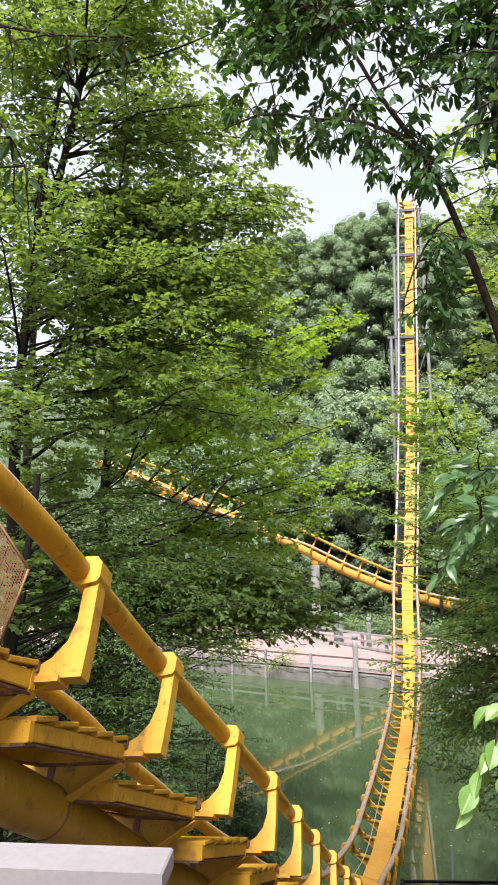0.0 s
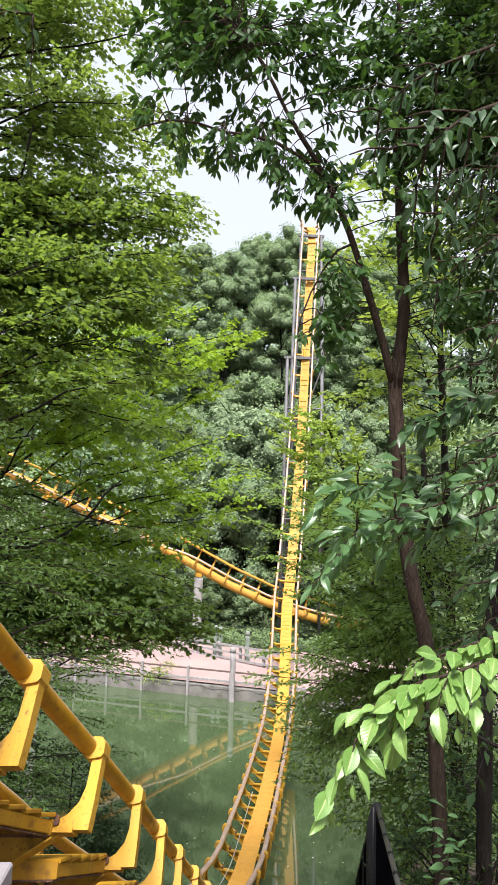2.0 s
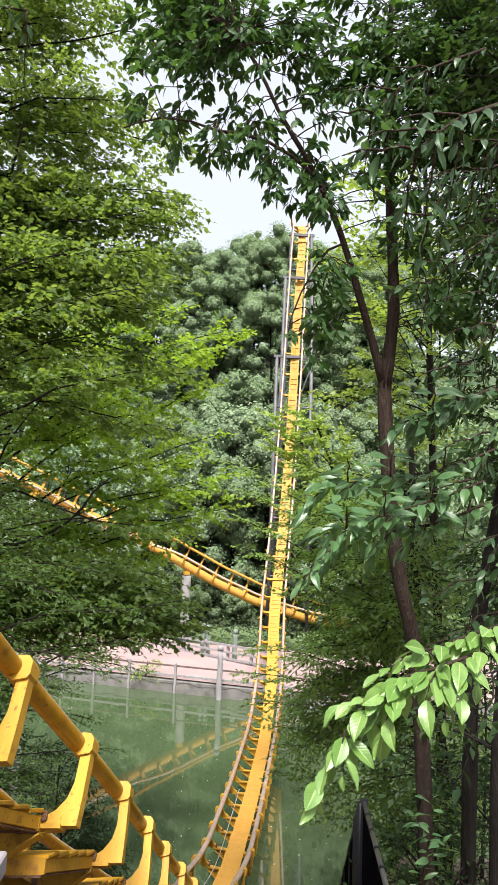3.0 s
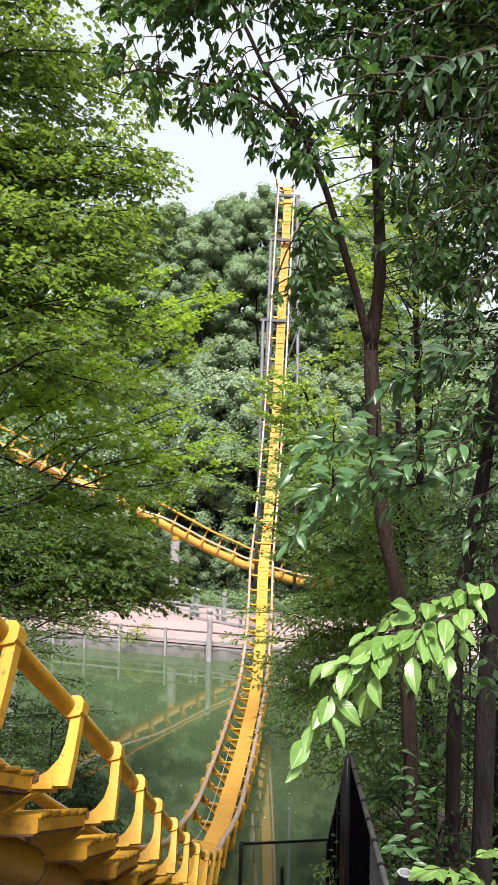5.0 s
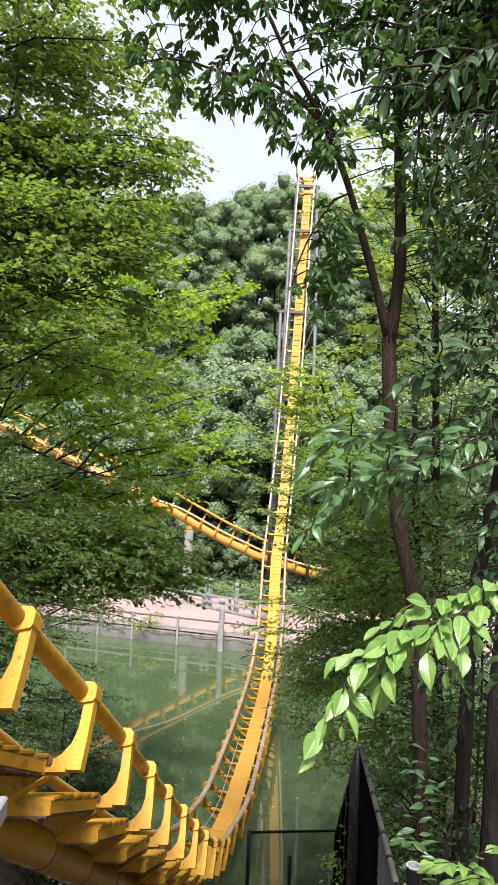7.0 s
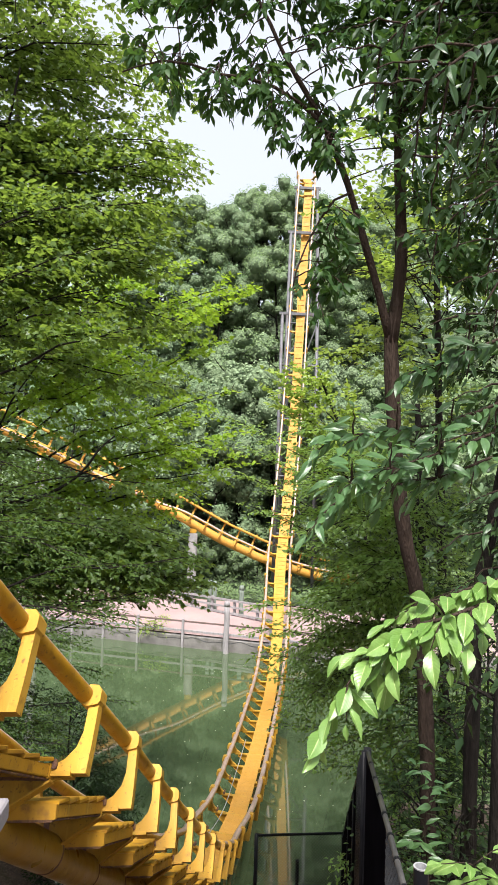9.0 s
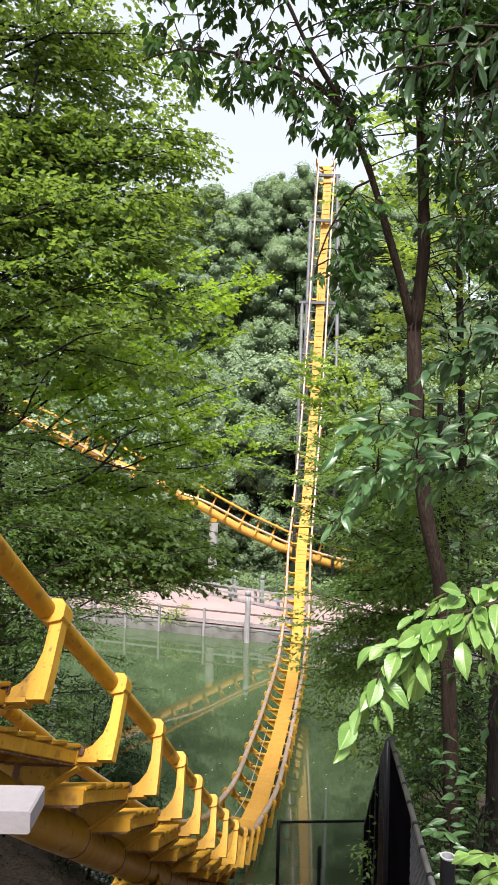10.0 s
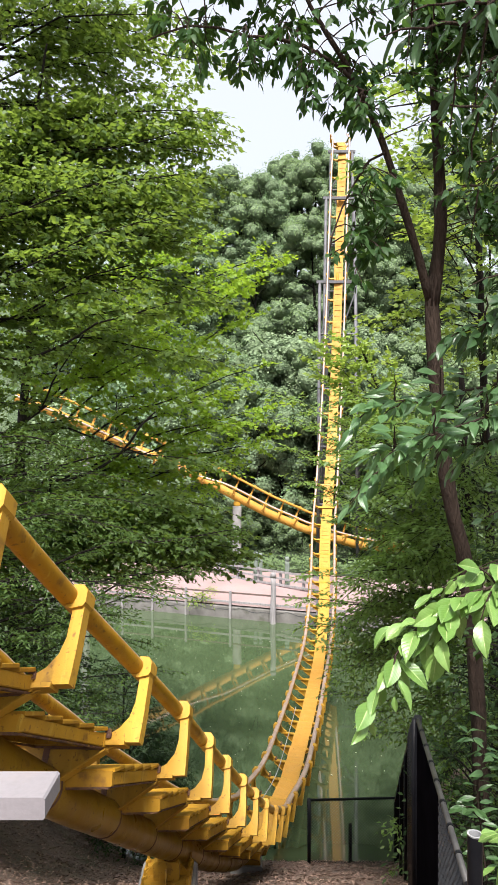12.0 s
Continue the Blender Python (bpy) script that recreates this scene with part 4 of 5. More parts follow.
class Foliage:
    """Leaves of one crown, gathered spray by spray."""

    def __init__(self, leaf, flat, droop, spacing, tuft=0):
        self.leaf, self.flat, self.droop, self.spacing, self.tuft = leaf, flat, droop, spacing, tuft
        self.pos, self.along, self.up, self.size = [], [], [], []

    def twig(self, a, d, length, wood=None, r=0.004):
        n = max(2, int(length / self.spacing))
        t = np.linspace(0.12, 1, n)
        if self.tuft:
            n = self.tuft
            t = np.linspace(0.45, 1, n)
        bend = -self.droop * 0.35 * length * t ** 2
        p = np.array(a)[None, :] + t[:, None] * length * np.array(d)[None, :]
        p[:, 2] += bend
        if wood is not None:
            wood.tube([tuple(a), tuple(p[n // 2]), tuple(p[-1])], [r, r * 0.7, r * 0.35], 3)
        side = np.cross(d, (0, 0, 1))
        side /= np.linalg.norm(side) + 1e-9
        sgn = np.where(np.arange(n) % 2 == 0, 1.0, -1.0)[:, None]
        al = 0.65 * np.array(d)[None, :] + sgn * side[None, :] * 0.85 + rng.normal(0, 0.30, (n, 3))
        al[:, 2] -= self.droop * (0.55 + 0.5 * rng.random(n))
        al[-1] = d
        up = np.array((0, 0, 1.0))[None, :] + rng.normal(0, self.flat, (n, 3))
        off = rng.normal(0, 0.02, (n, 3))
        self.pos.append(p + off)
        self.along.append(al)
        self.up.append(up)
        self.size.append(self.leaf * rng.uniform(0.65, 1.2, n))

    def spray(self, line, wood, twig_len, gap, start=0.25, lift=0.12, r=0.006):
        """Alternate side twigs along a limb, longest at mid length."""
        total = sum((b - a).length for a, b in zip(line, line[1:]))
        k = int(total * (1 - start) / gap)
        flip = 1
        for i in range(k):
            t = start + (1 - start) * (i + rng.random()) / max(k, 1)
            f = t * (len(line) - 1)
            j = min(int(f), len(line) - 2)
            p = line[j].lerp(line[j + 1], f - j)
            d = (line[j + 1] - line[j]).normalized()
            side = d.cross(Vector((0, 0, 1))).normalized() * flip
            flip = -flip
            a = rng.uniform(0.5, 1.15)
            w = (d * math.cos(a) + side * math.sin(a) + Vector((0, 0, rng.normal(0.02, lift)))).normalized()
            length = twig_len * (0.45 + 0.75 * math.sin(math.pi * min(0.95, 0.25 + 0.7 * t))) * rng.uniform(0.6, 1.25)
            self.twig(tuple(p), tuple(w), length, wood, r)
            if length > 0.5:
                q = p + w * length * 0.5
                for s in (-1, 1):
                    w2 = (w + s * w.cross(Vector((0, 0, 1))) * 0.9 + Vector((0, 0, rng.normal(0, lift)))).normalized()
                    self.twig(tuple(q), tuple(w2), length * 0.55, None)
        d = (line[-1] - line[-2]).normalized()
        self.twig(tuple(line[-1]), tuple(d), twig_len * 0.6, wood, r)

    def mesh(self, name, shape, material, base=None):
        pos, along, up, size = (np.concatenate(a) for a in (self.pos, self.along, self.up, self.size))
        if base is not None:
            keep = ~in_gap(pos + np.array(base))
            pos, along, up, size = pos[keep], along[keep], up[keep], size[keep]
        return leaf_mesh(name, pos, along, up, size, shape, material)


def trunk_point(trunk, z):
    for a, b in zip(trunk, trunk[1:]):
        if (a.z - z) * (b.z - z) <= 0:
            return a.lerp(b, (z - a.z) / (b.z - a.z + 1e-9))
    return trunk[-1] if z > trunk[-1].z else trunk[0]


def grow(label, trunk, r0, r1, limbs, leaf, shape, leaves, bark, flat=0.35, droop=0.15, spacing=0.06, twig_len=0.9, gap=0.16, start=0.25, lift=0.12, name="tree", group="", stems=(), tuft=0, gap_in_leaves=False):
    """A tree: trunk with flared foot, limbs to given tips, and a crown of single leaves.
    limbs: (height on the trunk or a point, tip, sag, thickness)."""
    trunk = [Vector(p) for p in trunk]
    base = trunk[0].copy()
    t = thing(name, label, "tree" if name == "tree" else name, group, at=base)
    line = spline(trunk, 0.35)
    g = Geo()
    n = len(line)
    radii = [r0 + (r1 - r0) * i / n + r0 * 0.6 * max(0, 1 - i / 3) ** 2 + r0 * 0.06 * math.sin(i * 1.7) for i in range(n)]
    g.tube([p - base for p in line], radii, 10)
    part("trunk", g.mesh("trunk", bark, smooth=True), t)
    for pts, ra, rb in stems:
        sl = spline([Vector(p) for p in pts], 0.3)
        g = Geo()
        g.tube([p - base for p in sl], [ra + (rb - ra) * i / len(sl) + ra * 0.06 * math.sin(i * 2.1) for i in range(len(sl))], 9)
        part("stem", g.mesh("stem", bark, smooth=True), t)
    wood = Geo()
    fol = Foliage(leaf, flat, droop, spacing, tuft)
    for i, (where, tip, sag, thick) in enumerate(limbs):
        a = trunk_point(line, where) if not hasattr(where, "__len__") else Vector(where)
        seg = wander(a - base, Vector(tip) - base, sag, 8, 0.07, i * 3.1 + r0 * 100)
        wood.tube(seg, [thick * (1 - 0.8 * k / 8) for k in range(9)], 6)
        fol.spray(seg, wood, twig_len, gap, start, lift)
    tagged(part("branchwork", wood.mesh("branchwork", bark), t), kind="stuff")
    part("crown", fol.mesh("crown", shape, leaves, base if gap_in_leaves else None), t)
    return t


def around(trunk, z0, z1, n, reach, centre, spread, rise, thick=0.022, taper=0.5, seed=1):
    """Limb tips round a trunk between two heights, mostly towards one bearing (degrees from +x)."""
    r = random.Random(seed)
    line = [Vector(p) for p in trunk]
    out = []
    for i in range(n):
        z = z0 + (z1 - z0) * (i + r.random() * 0.8) / n
        a = radians(centre + r.uniform(-spread, spread))
        k = reach * (1 - taper * (i / n) ** 1.5) * r.uniform(0.6, 1.05)
        p = trunk_point(line, z)
        out.append((z, (p.x + k * math.cos(a), p.y + k * math.sin(a), p.z + rise * k + r.uniform(-0.3, 0.3)), r.uniform(0.05, 0.3), thick * r.uniform(0.7, 1.2)))
    return out


def clear_of(limbs, x0, x1, z0, z1):
    """Drops limbs that would end in a gap of the leaves; bounds are shares of the distance ahead."""
    return [q for q in limbs if not (x0 < q[1][0] / q[1][1] < x1 and z0 < (q[1][2] - 10.5) / q[1][1] < z1)]


def thinned(limbs, share, seed):
    """Opens gaps of sky in the upper crown."""
    r = random.Random(seed)
    kept = []
    for q in limbs:
        side, rise = q[1][0] / q[1][1], (q[1][2] - 10.5) / q[1][1]
        gap = share if side < -0.10 and 0.36 < rise < 0.70 else 0.3 if side < -0.10 and 0.05 < rise < 0.36 else 0
        if r.random() >= gap:
            kept.append(q)
    return kept


def stand(x, y):
    return (x, y, ground_z(x, y) - 0.15)


# maple by the slope, its limbs in level sheets over the lake
trunk = [stand(-5.9, 11.5), (-5.6, 11.5, 8.0), (-5.5, 11.5, 11.9), (-5.2, 11.5, 14.6), (-4.5, 11.6, 17.6), (-3.9, 11.7, 20.8)]
limbs = around(trunk, 7.5, 19.5, 44, 5.4, -5, 75, 0.16, 0.03, 0.25, 3) + around(trunk, 8, 20, 26, 4.4, 180, 100, 0.2, 0.026, 0.4, 4)
limbs = [q for i, q in enumerate(limbs) if not (9.9 < q[1][2] < 11.8 and q[1][0] > -4.2) and not (14.5 < q[1][2] < 17.5 and i % 3 == 0)]
limbs += [(9.5, (-0.420, 11.000, 9.395), 0.2, 0.03), (9.0, (-0.317, 10.600, 9.040), 0.2, 0.03), (10.5, (-0.582, 11.500, 10.156), 0.2, 0.03), (12.0, (-0.487, 11.500, 11.874), 0.3, 0.03), (13, (-0.695, 11.800, 13.085), 0.3, 0.03),
          (14.5, (-0.558, 12.000, 15.021), 0.3, 0.03), (15.2, (-0.458, 12.000, 15.967), 0.3, 0.03), (15.4, (-0.587, 11.600, 15.978), 0.3, 0.03), (16.5, (-1.305, 12.000, 16.814), 0.2, 0.03), (17.5, (-1.902, 12.000, 17.710), 0.2, 0.03)]
r = random.Random(17)
for k in range(66):
    ahead = r.uniform(10.6, 13.2)
    side, rise = r.uniform(-0.56, -0.06), r.uniform(0.30, 0.86)
    if k % 3 == 1:
        side, rise = r.uniform(-0.5, -0.14), r.uniform(0.60, 0.88)
    if k % 3 == 0:
        side, rise = r.uniform(-0.25, -0.04), r.uniform(0.26, 0.50)
    tip = (side * ahead, ahead, 10.5 + rise * ahead)
    limbs.append((min(19.8, tip[2] - r.uniform(0.2, 1.2)), tip, r.uniform(0.05, 0.3), 0.024))
for k in range(18):
    ahead, side = r.uniform(10.3, 11.6), r.uniform(-0.25, -0.005)
    limbs.append((r.uniform(8.6, 9.6), (side * ahead, ahead, 10.5 + r.uniform(-0.185, -0.085) * ahead), r.uniform(0.15, 0.35), 0.024))
for k in range(11):
    ahead, side = r.uniform(10.4, 11.4), r.uniform(-0.075, -0.002)
    limbs.append((r.uniform(8.6, 9.6), (side * ahead, ahead, 10.5 + r.uniform(-0.19, -0.105) * ahead), r.uniform(0.1, 0.3), 0.024))
limbs = thinned(clear_of(limbs, -0.25, -0.07, -0.06, 0.05), 0.40, 2)
grow("tall maple with dark trunk and level sheets of green leaves", trunk, 0.13, 0.05, limbs, 0.098, LOBED, MAPLE, GREY_BARK, 0.5, 0.42, 0.047, 0.72, 0.125, 0.15, 0.22, gap_in_leaves=True, group="lakeside trees",
     stems=[([(-5.65, 11.5, 7.0), (-4.6, 11.2, 8.2), (-3.396, 11.000, 9.304), (-3.222, 11.000, 9.870), (-2.876, 11.000, 9.898), (-2.300, 11.000, 10.153), (-1.963, 11.000, 10.445), (-1.817, 11.000, 10.701), (-1.543, 11.200, 11.002)], 0.05, 0.012),
            ([(-5.6, 11.5, 9.0), (-4.208, 11.000, 9.879), (-3.415, 10.800, 10.016), (-2.406, 10.700, 10.278), (-1.680, 10.600, 10.359)], 0.028, 0.008), ([(-5.55, 11.5, 9.9), (-3.569, 11.200, 10.909), (-3.250, 11.000, 11.358), (-2.994, 11.000, 11.769), (-2.656, 11.000, 12.271)], 0.025, 0.008),
            ([(-5.5, 11.5, 12.2), (-3.752, 11.000, 12.545), (-2.813, 10.900, 13.069), (-1.891, 10.800, 13.314)], 0.028, 0.008), ([(-5.25, 11.5, 14.4), (-4.9, 11.3, 16.5), (-4.3, 11.2, 19.5)], 0.06, 0.025), ([(-5.4, 11.5, 12.6), (-4.4, 11.2, 13.6), (-3.6, 11.1, 15.4), (-3.3, 11.1, 17)], 0.045, 0.015)])

trunk = [stand(-8.4, 13.4), (-8.2, 13.4, 9), (-8.0, 13.3, 15), (-7.6, 13.2, 22)]
grow("tall maple with dark trunk standing above the lake", trunk, 0.15, 0.06, thinned(around(trunk, 7, 21.5, 38, 5.6, -20, 110, 0.15, 0.026, 0.2, 6), 0.45, 4), 0.115, CLUMP, DEEP, GREY_BARK, 0.65, 0.35, 0.07, 0.9, 0.18, 0.2, 0.15, gap_in_leaves=True, group="lakeside trees")

# low dark tree behind the climbing track
trunk = [stand(-4.6, 8.6), (-4.5, 8.6, 7.0), (-4.2, 8.8, 9.0), (-4.0, 9.0, 11.0)]
limbs = around(trunk, 6.2, 10.5, 40, 3.6, 55, 60, 0.03, 0.02, 0.3, 7) + around(trunk, 5.0, 7.4, 26, 3.3, 62, 50, 0.0, 0.02, 0.2, 8)
limbs = [q for q in limbs if q[1][2] > 6.2 or q[1][0] < -3.6]
limbs += [(7.5, (-0.412, 10.800, 8.699), 0.3, 0.03), (7.2, (-0.976, 10.600, 8.512), 0.25, 0.03), (6.8, (-1.680, 10.600, 8.160), 0.25, 0.03), (8.2, (-0.340, 10.000, 9.205), 0.2, 0.03)]
limbs = clear_of(limbs, -0.235, -0.085, -0.05, 0.035)
grow("small dark-leaved tree on the slope behind the track", trunk, 0.09, 0.04, limbs, 0.082, LANCE, DEEP, GREY_BARK, 0.4, 0.4, 0.038, 0.75, 0.15, 0.2, 0.12, gap_in_leaves=True, group="lakeside trees")

# underwood beneath it
for x, y, h, seed in ((-4.9, 11.6, 3.8, 11), (-4.7, 15.2, 5.0, 12), (-6.0, 9.2, 2.8, 13), (-5.4, 13.5, 4.5, 15), (-3.5, 18.2, 4.6, 16), (-3.0, 16.2, 3.0, 17), (-2.3, 17.0, 2.0, 18)):
    b = Vector(stand(x, y))
    trunk = [b, b + Vector((0.1, 0, h * 0.5)), b + Vector((0.15, 0.1, h))]
    limbs = around(trunk, b.z + 0.3, b.z + h, 32, 1.6, 0, 180, 0.25, 0.012, 0.5, seed)
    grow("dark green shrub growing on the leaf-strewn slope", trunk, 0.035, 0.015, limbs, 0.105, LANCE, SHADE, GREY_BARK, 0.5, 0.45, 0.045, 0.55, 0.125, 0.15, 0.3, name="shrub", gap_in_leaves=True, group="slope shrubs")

# sunlit maple on the left shore
trunk = [stand(-6.4, 18.0), (-6.2, 18, 6), (-6.0, 18, 11), (-5.6, 18.2, 16), (-5.3, 18.2, 22)]
limbs = around(trunk, 7, 16, 36, 6.0, -5, 75, 0.16, 0.03, 0.35, 21)
limbs = [q for q in limbs if not (9.4 < q[1][2] < 11.8 and q[1][0] < -0.8)]
limbs += [(11, (0.732, 18.000, 15.190), 0.3, 0.04), (12, (0.522, 18.500, 15.551), 0.3, 0.04), (10, (-0.015, 18.000, 13.846), 0.3, 0.04), (9.5, (0.203, 17.500, 12.446), 0.3, 0.04), (9, (0.566, 17.500, 11.429), 0.3, 0.04), (8.6, (0.732, 18.000, 10.634), 0.3, 0.04), (8.4, (-0.155, 17.000, 11.050), 0.3, 0.04),
          (9, (-0.578, 17.000, 11.826), 0.3, 0.04), (11, (-0.296, 17.000, 14.507), 0.3, 0.04), (12.5, (-0.762, 18.000, 15.937), 0.3, 0.04), (8, (-0.450, 17.500, 10.268), 0.2, 0.04), (7.6, (-1.284, 17.000, 9.428), 0.2, 0.04)]
limbs = thinned(clear_of(limbs, -0.25, -0.07, -0.06, 0.05), 0.5, 3)
# the sunlit look comes from the lighter leaf colour
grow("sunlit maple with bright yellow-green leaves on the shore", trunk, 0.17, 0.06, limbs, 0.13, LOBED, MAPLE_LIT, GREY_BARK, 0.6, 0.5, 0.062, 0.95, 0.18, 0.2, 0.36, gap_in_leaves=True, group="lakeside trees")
trunk = [stand(-9.5, 20.0), (-9.3, 20, 8), (-9, 20, 15), (-8.6, 20, 24)]
grow("tall maple standing back along the shore", trunk, 0.18, 0.07, thinned(around(trunk, 4, 23, 44, 5.0, -20, 110, 0.14, 0.03, 0.3, 31), 0.45, 5), 0.17, CLUMP, DEEP, GREY_BARK, 0.8, 0.3, 0.11, 1.3, 0.3, 0.2, 0.15, gap_in_leaves=True, group="lakeside trees")

# forked tree beside the fence, drooping leaves
fork = (2.017, 7.500, 11.988)
trunk = [stand(2.75, 7.9), (2.622, 7.800, 7.484), (2.460, 7.700, 9.056), (2.264, 7.600, 9.768), (2.110, 7.500, 10.649), fork, (2.054, 7.500, 12.330)]
upright = [fork, (2.073, 7.500, 12.454), (2.116, 7.500, 12.890), (2.113, 7.600, 13.805), (2.090, 7.700, 14.743), (2.078, 7.800, 15.834), (2.157, 7.900, 17.344)]
leaning = [fork, (1.836, 7.400, 12.551), (1.642, 7.300, 13.069), (1.452, 7.200, 13.571), (1.231, 7.100, 14.029), (0.953, 7.000, 14.473), (0.681, 6.900, 14.818), (0.418, 6.800, 15.263), (0.164, 6.800, 15.658)]
outer = [(1.231, 7.100, 14.029), (1.129, 7.050, 14.209), (0.837, 7.000, 14.427), (0.658, 6.950, 14.514), (0.315, 6.900, 14.594), (-0.119, 6.800, 14.574), (-0.401, 6.800, 14.670), (-0.712, 6.700, 14.581), (-0.995, 6.700, 14.459)]
hanging = [(1.452, 7.200, 13.571), (1.314, 7.100, 13.499), (1.156, 7.000, 13.283), (0.993, 7.000, 12.992), (0.866, 7.000, 12.661), (0.819, 7.000, 12.411)]
crossing = [(2.119, 7.600, 14.341), (1.737, 7.500, 14.222), (1.345, 7.400, 14.129)]
level = [(2.113, 7.600, 14.309), (2.359, 7.500, 14.272), (2.696, 7.400, 14.258), (3.144, 7.300, 14.280)]
side_stems = [(upright, 0.079, 0.03), (leaning, 0.052, 0.012), (outer, 0.024, 0.006), (hanging, 0.014, 0.005), (crossing, 0.010, 0.004), (level, 0.016, 0.006)]
wood_points = [q for course, a, b in side_stems for q in spline(course, 0.08) if q.z > 12.2]
# clusters of leaves hang at these places: (across from, to, rise from, to, how many), as shares of the distance ahead
r = random.Random(23)
limbs = []
for x0, x1, z0, z1, count in (
        (-0.095, -0.055, 0.55, 0.64, 6), (-0.035, 0.08, 0.55, 0.625, 13), (0.08, 0.12, 0.48, 0.56, 5), (0.13, 0.185, 0.47, 0.58, 13), (0.0, 0.42, 0.62, 0.80, 64), (-0.15, 0.02, 0.63, 0.78, 20), (-0.16, 0.52, 0.79, 0.93, 50),
        (0.148, 0.215, 0.25, 0.38, 11), (0.185, 0.215, 0.39, 0.45, 2), (0.30, 0.60, 0.30, 0.78, 74), (0.22, 0.32, 0.53, 0.62, 10)):
    for k in range(count):
        ahead = r.uniform(6.4, 7.6) if x0 < 0.2 else r.uniform(6.6, 8.6)
        tip = Vector((r.uniform(x0, x1) * ahead, ahead, 10.5 + r.uniform(z0, z1) * ahead))
        foot = min(wood_points, key=lambda q: (q - tip).length + 0.6 * max(0, tip.z - q.z))
        limbs.append((tuple(foot), tuple(tip), r.uniform(0.04, 0.14), 0.008))
grow("slender brown tree forked in two, with drooping leaves", trunk, 0.088, 0.08, limbs, 0.135, HANGING, DROOP, BARK, 0.6, 0.95, 0.05, 0.24, 0.085, 0.38, 0.3, group="slope trees", stems=side_stems, tuft=8)

# yellow-green crown showing behind the fork
trunk = [stand(5.6, 15.2), (5.4, 15.2, 8), (5.2, 15.2, 13), (5.0, 15.2, 19)]
limbs = around(trunk, 12.5, 19, 22, 2.8, 180, 120, 0.15, 0.02, 0.3, 41) + [(14, (3.100, 15.000, 17.272), 0.2, 0.02), (15, (3.473, 15.000, 18.143), 0.2, 0.02), (13, (3.224, 15.000, 16.151), 0.2, 0.02), (10.5, (4.520, 14.000, 13.102), 0.2, 0.02), (10, (4.171, 14.000, 12.173), 0.2, 0.02)]
grow("yellow-green tree on the shaded shore", trunk, 0.13, 0.05, limbs, 0.13, LOBED, YOUNG, GREY_BARK, 0.45, 0.15, 0.085, 0.9, 0.24, 0.2, 0.15, group="slope trees")

# tree whose level sprays hang before the drop
trunk = [stand(4.9, 13.4), (4.6, 13.5, 5), (4.4, 13.6, 9), (4.3, 13.8, 12)]
limbs = [q for q in around(trunk, 2.2, 11.2, 72, 2.9, 195, 75, 0.02, 0.02, 0.15, 51) if q[1][2] > 5.2 or q[1][0] > 0.23 * q[1][1]]
limbs += [(8.8, (0.918, 14.000, 10.953), 0.2, 0.02), (9, (0.710, 14.500, 11.511), 0.2, 0.02), (8.2, (0.685, 14.000, 10.430), 0.2, 0.02), (8, (1.034, 14.000, 9.733), 0.2, 0.02), (7, (1.333, 13.500, 7.856), 0.2, 0.02), (6.6, (1.199, 13.500, 7.408), 0.2, 0.02), (6, (1.333, 13.500, 6.848), 0.2, 0.02), (5.5, (1.715, 13.000, 6.551), 0.2, 0.02), (4.5, (1.715, 13.000, 5.688), 0.2, 0.02), (7.6, (1.847, 14.000, 8.920), 0.2, 0.02),
          (9.6, (1.615, 14.000, 10.314), 0.2, 0.02), (10, (2.229, 13.500, 10.769), 0.2, 0.02), (4, (2.686, 13.000, 4.933), 0.2, 0.02)]
r = random.Random(29)
for k in range(46):
    ahead = r.uniform(12.2, 14.5)
    tip = (r.uniform(0.12, 0.33) * ahead, ahead, 10.5 + r.uniform(-0.34, -0.06) * ahead)
    limbs.append((min(11.5, tip[2] + 0.4), tip, r.uniform(0.1, 0.25), 0.018))
grow("slope tree with level sprays of small green leaves", trunk, 0.11, 0.05, limbs, 0.118, SMALL, MID, GREY_BARK, 0.45, 0.35, 0.052, 0.8, 0.16, 0.15, 0.15, group="slope trees")

# bright sapling before the drop
trunk = [stand(6.2, 21.0), (5.6, 21, 5), (5.0, 21, 8.5), (4.2, 21, 11.5), (3.4, 21, 13.6)]
limbs = [(10.4, (1.812, 21.000, 13.010), 0.2, 0.02), (11, (2.074, 21.000, 13.532), 0.2, 0.02), (11.4, (2.771, 21.000, 13.707), 0.2, 0.02), (10, (2.422, 21.000, 12.312), 0.2, 0.02), (9.6, (4.339, 21.000, 13.010), 0.2, 0.02), (9, (4.165, 21.000, 11.964), 0.2, 0.02), (9.5, (3.120, 21.000, 12.138), 0.2, 0.02), (10.2, (3.468, 21.000, 13.532), 0.2, 0.02), (8.8, (2.771, 21.000, 11.267), 0.2, 0.02)]
grow("young tree with bright yellow-green leaves by the lake", trunk, 0.08, 0.03, limbs, 0.15, LOBED, YOUNG, GREY_BARK, 0.6, 0.3, 0.07, 0.8, 0.16, 0.3, 0.15, group="slope trees")

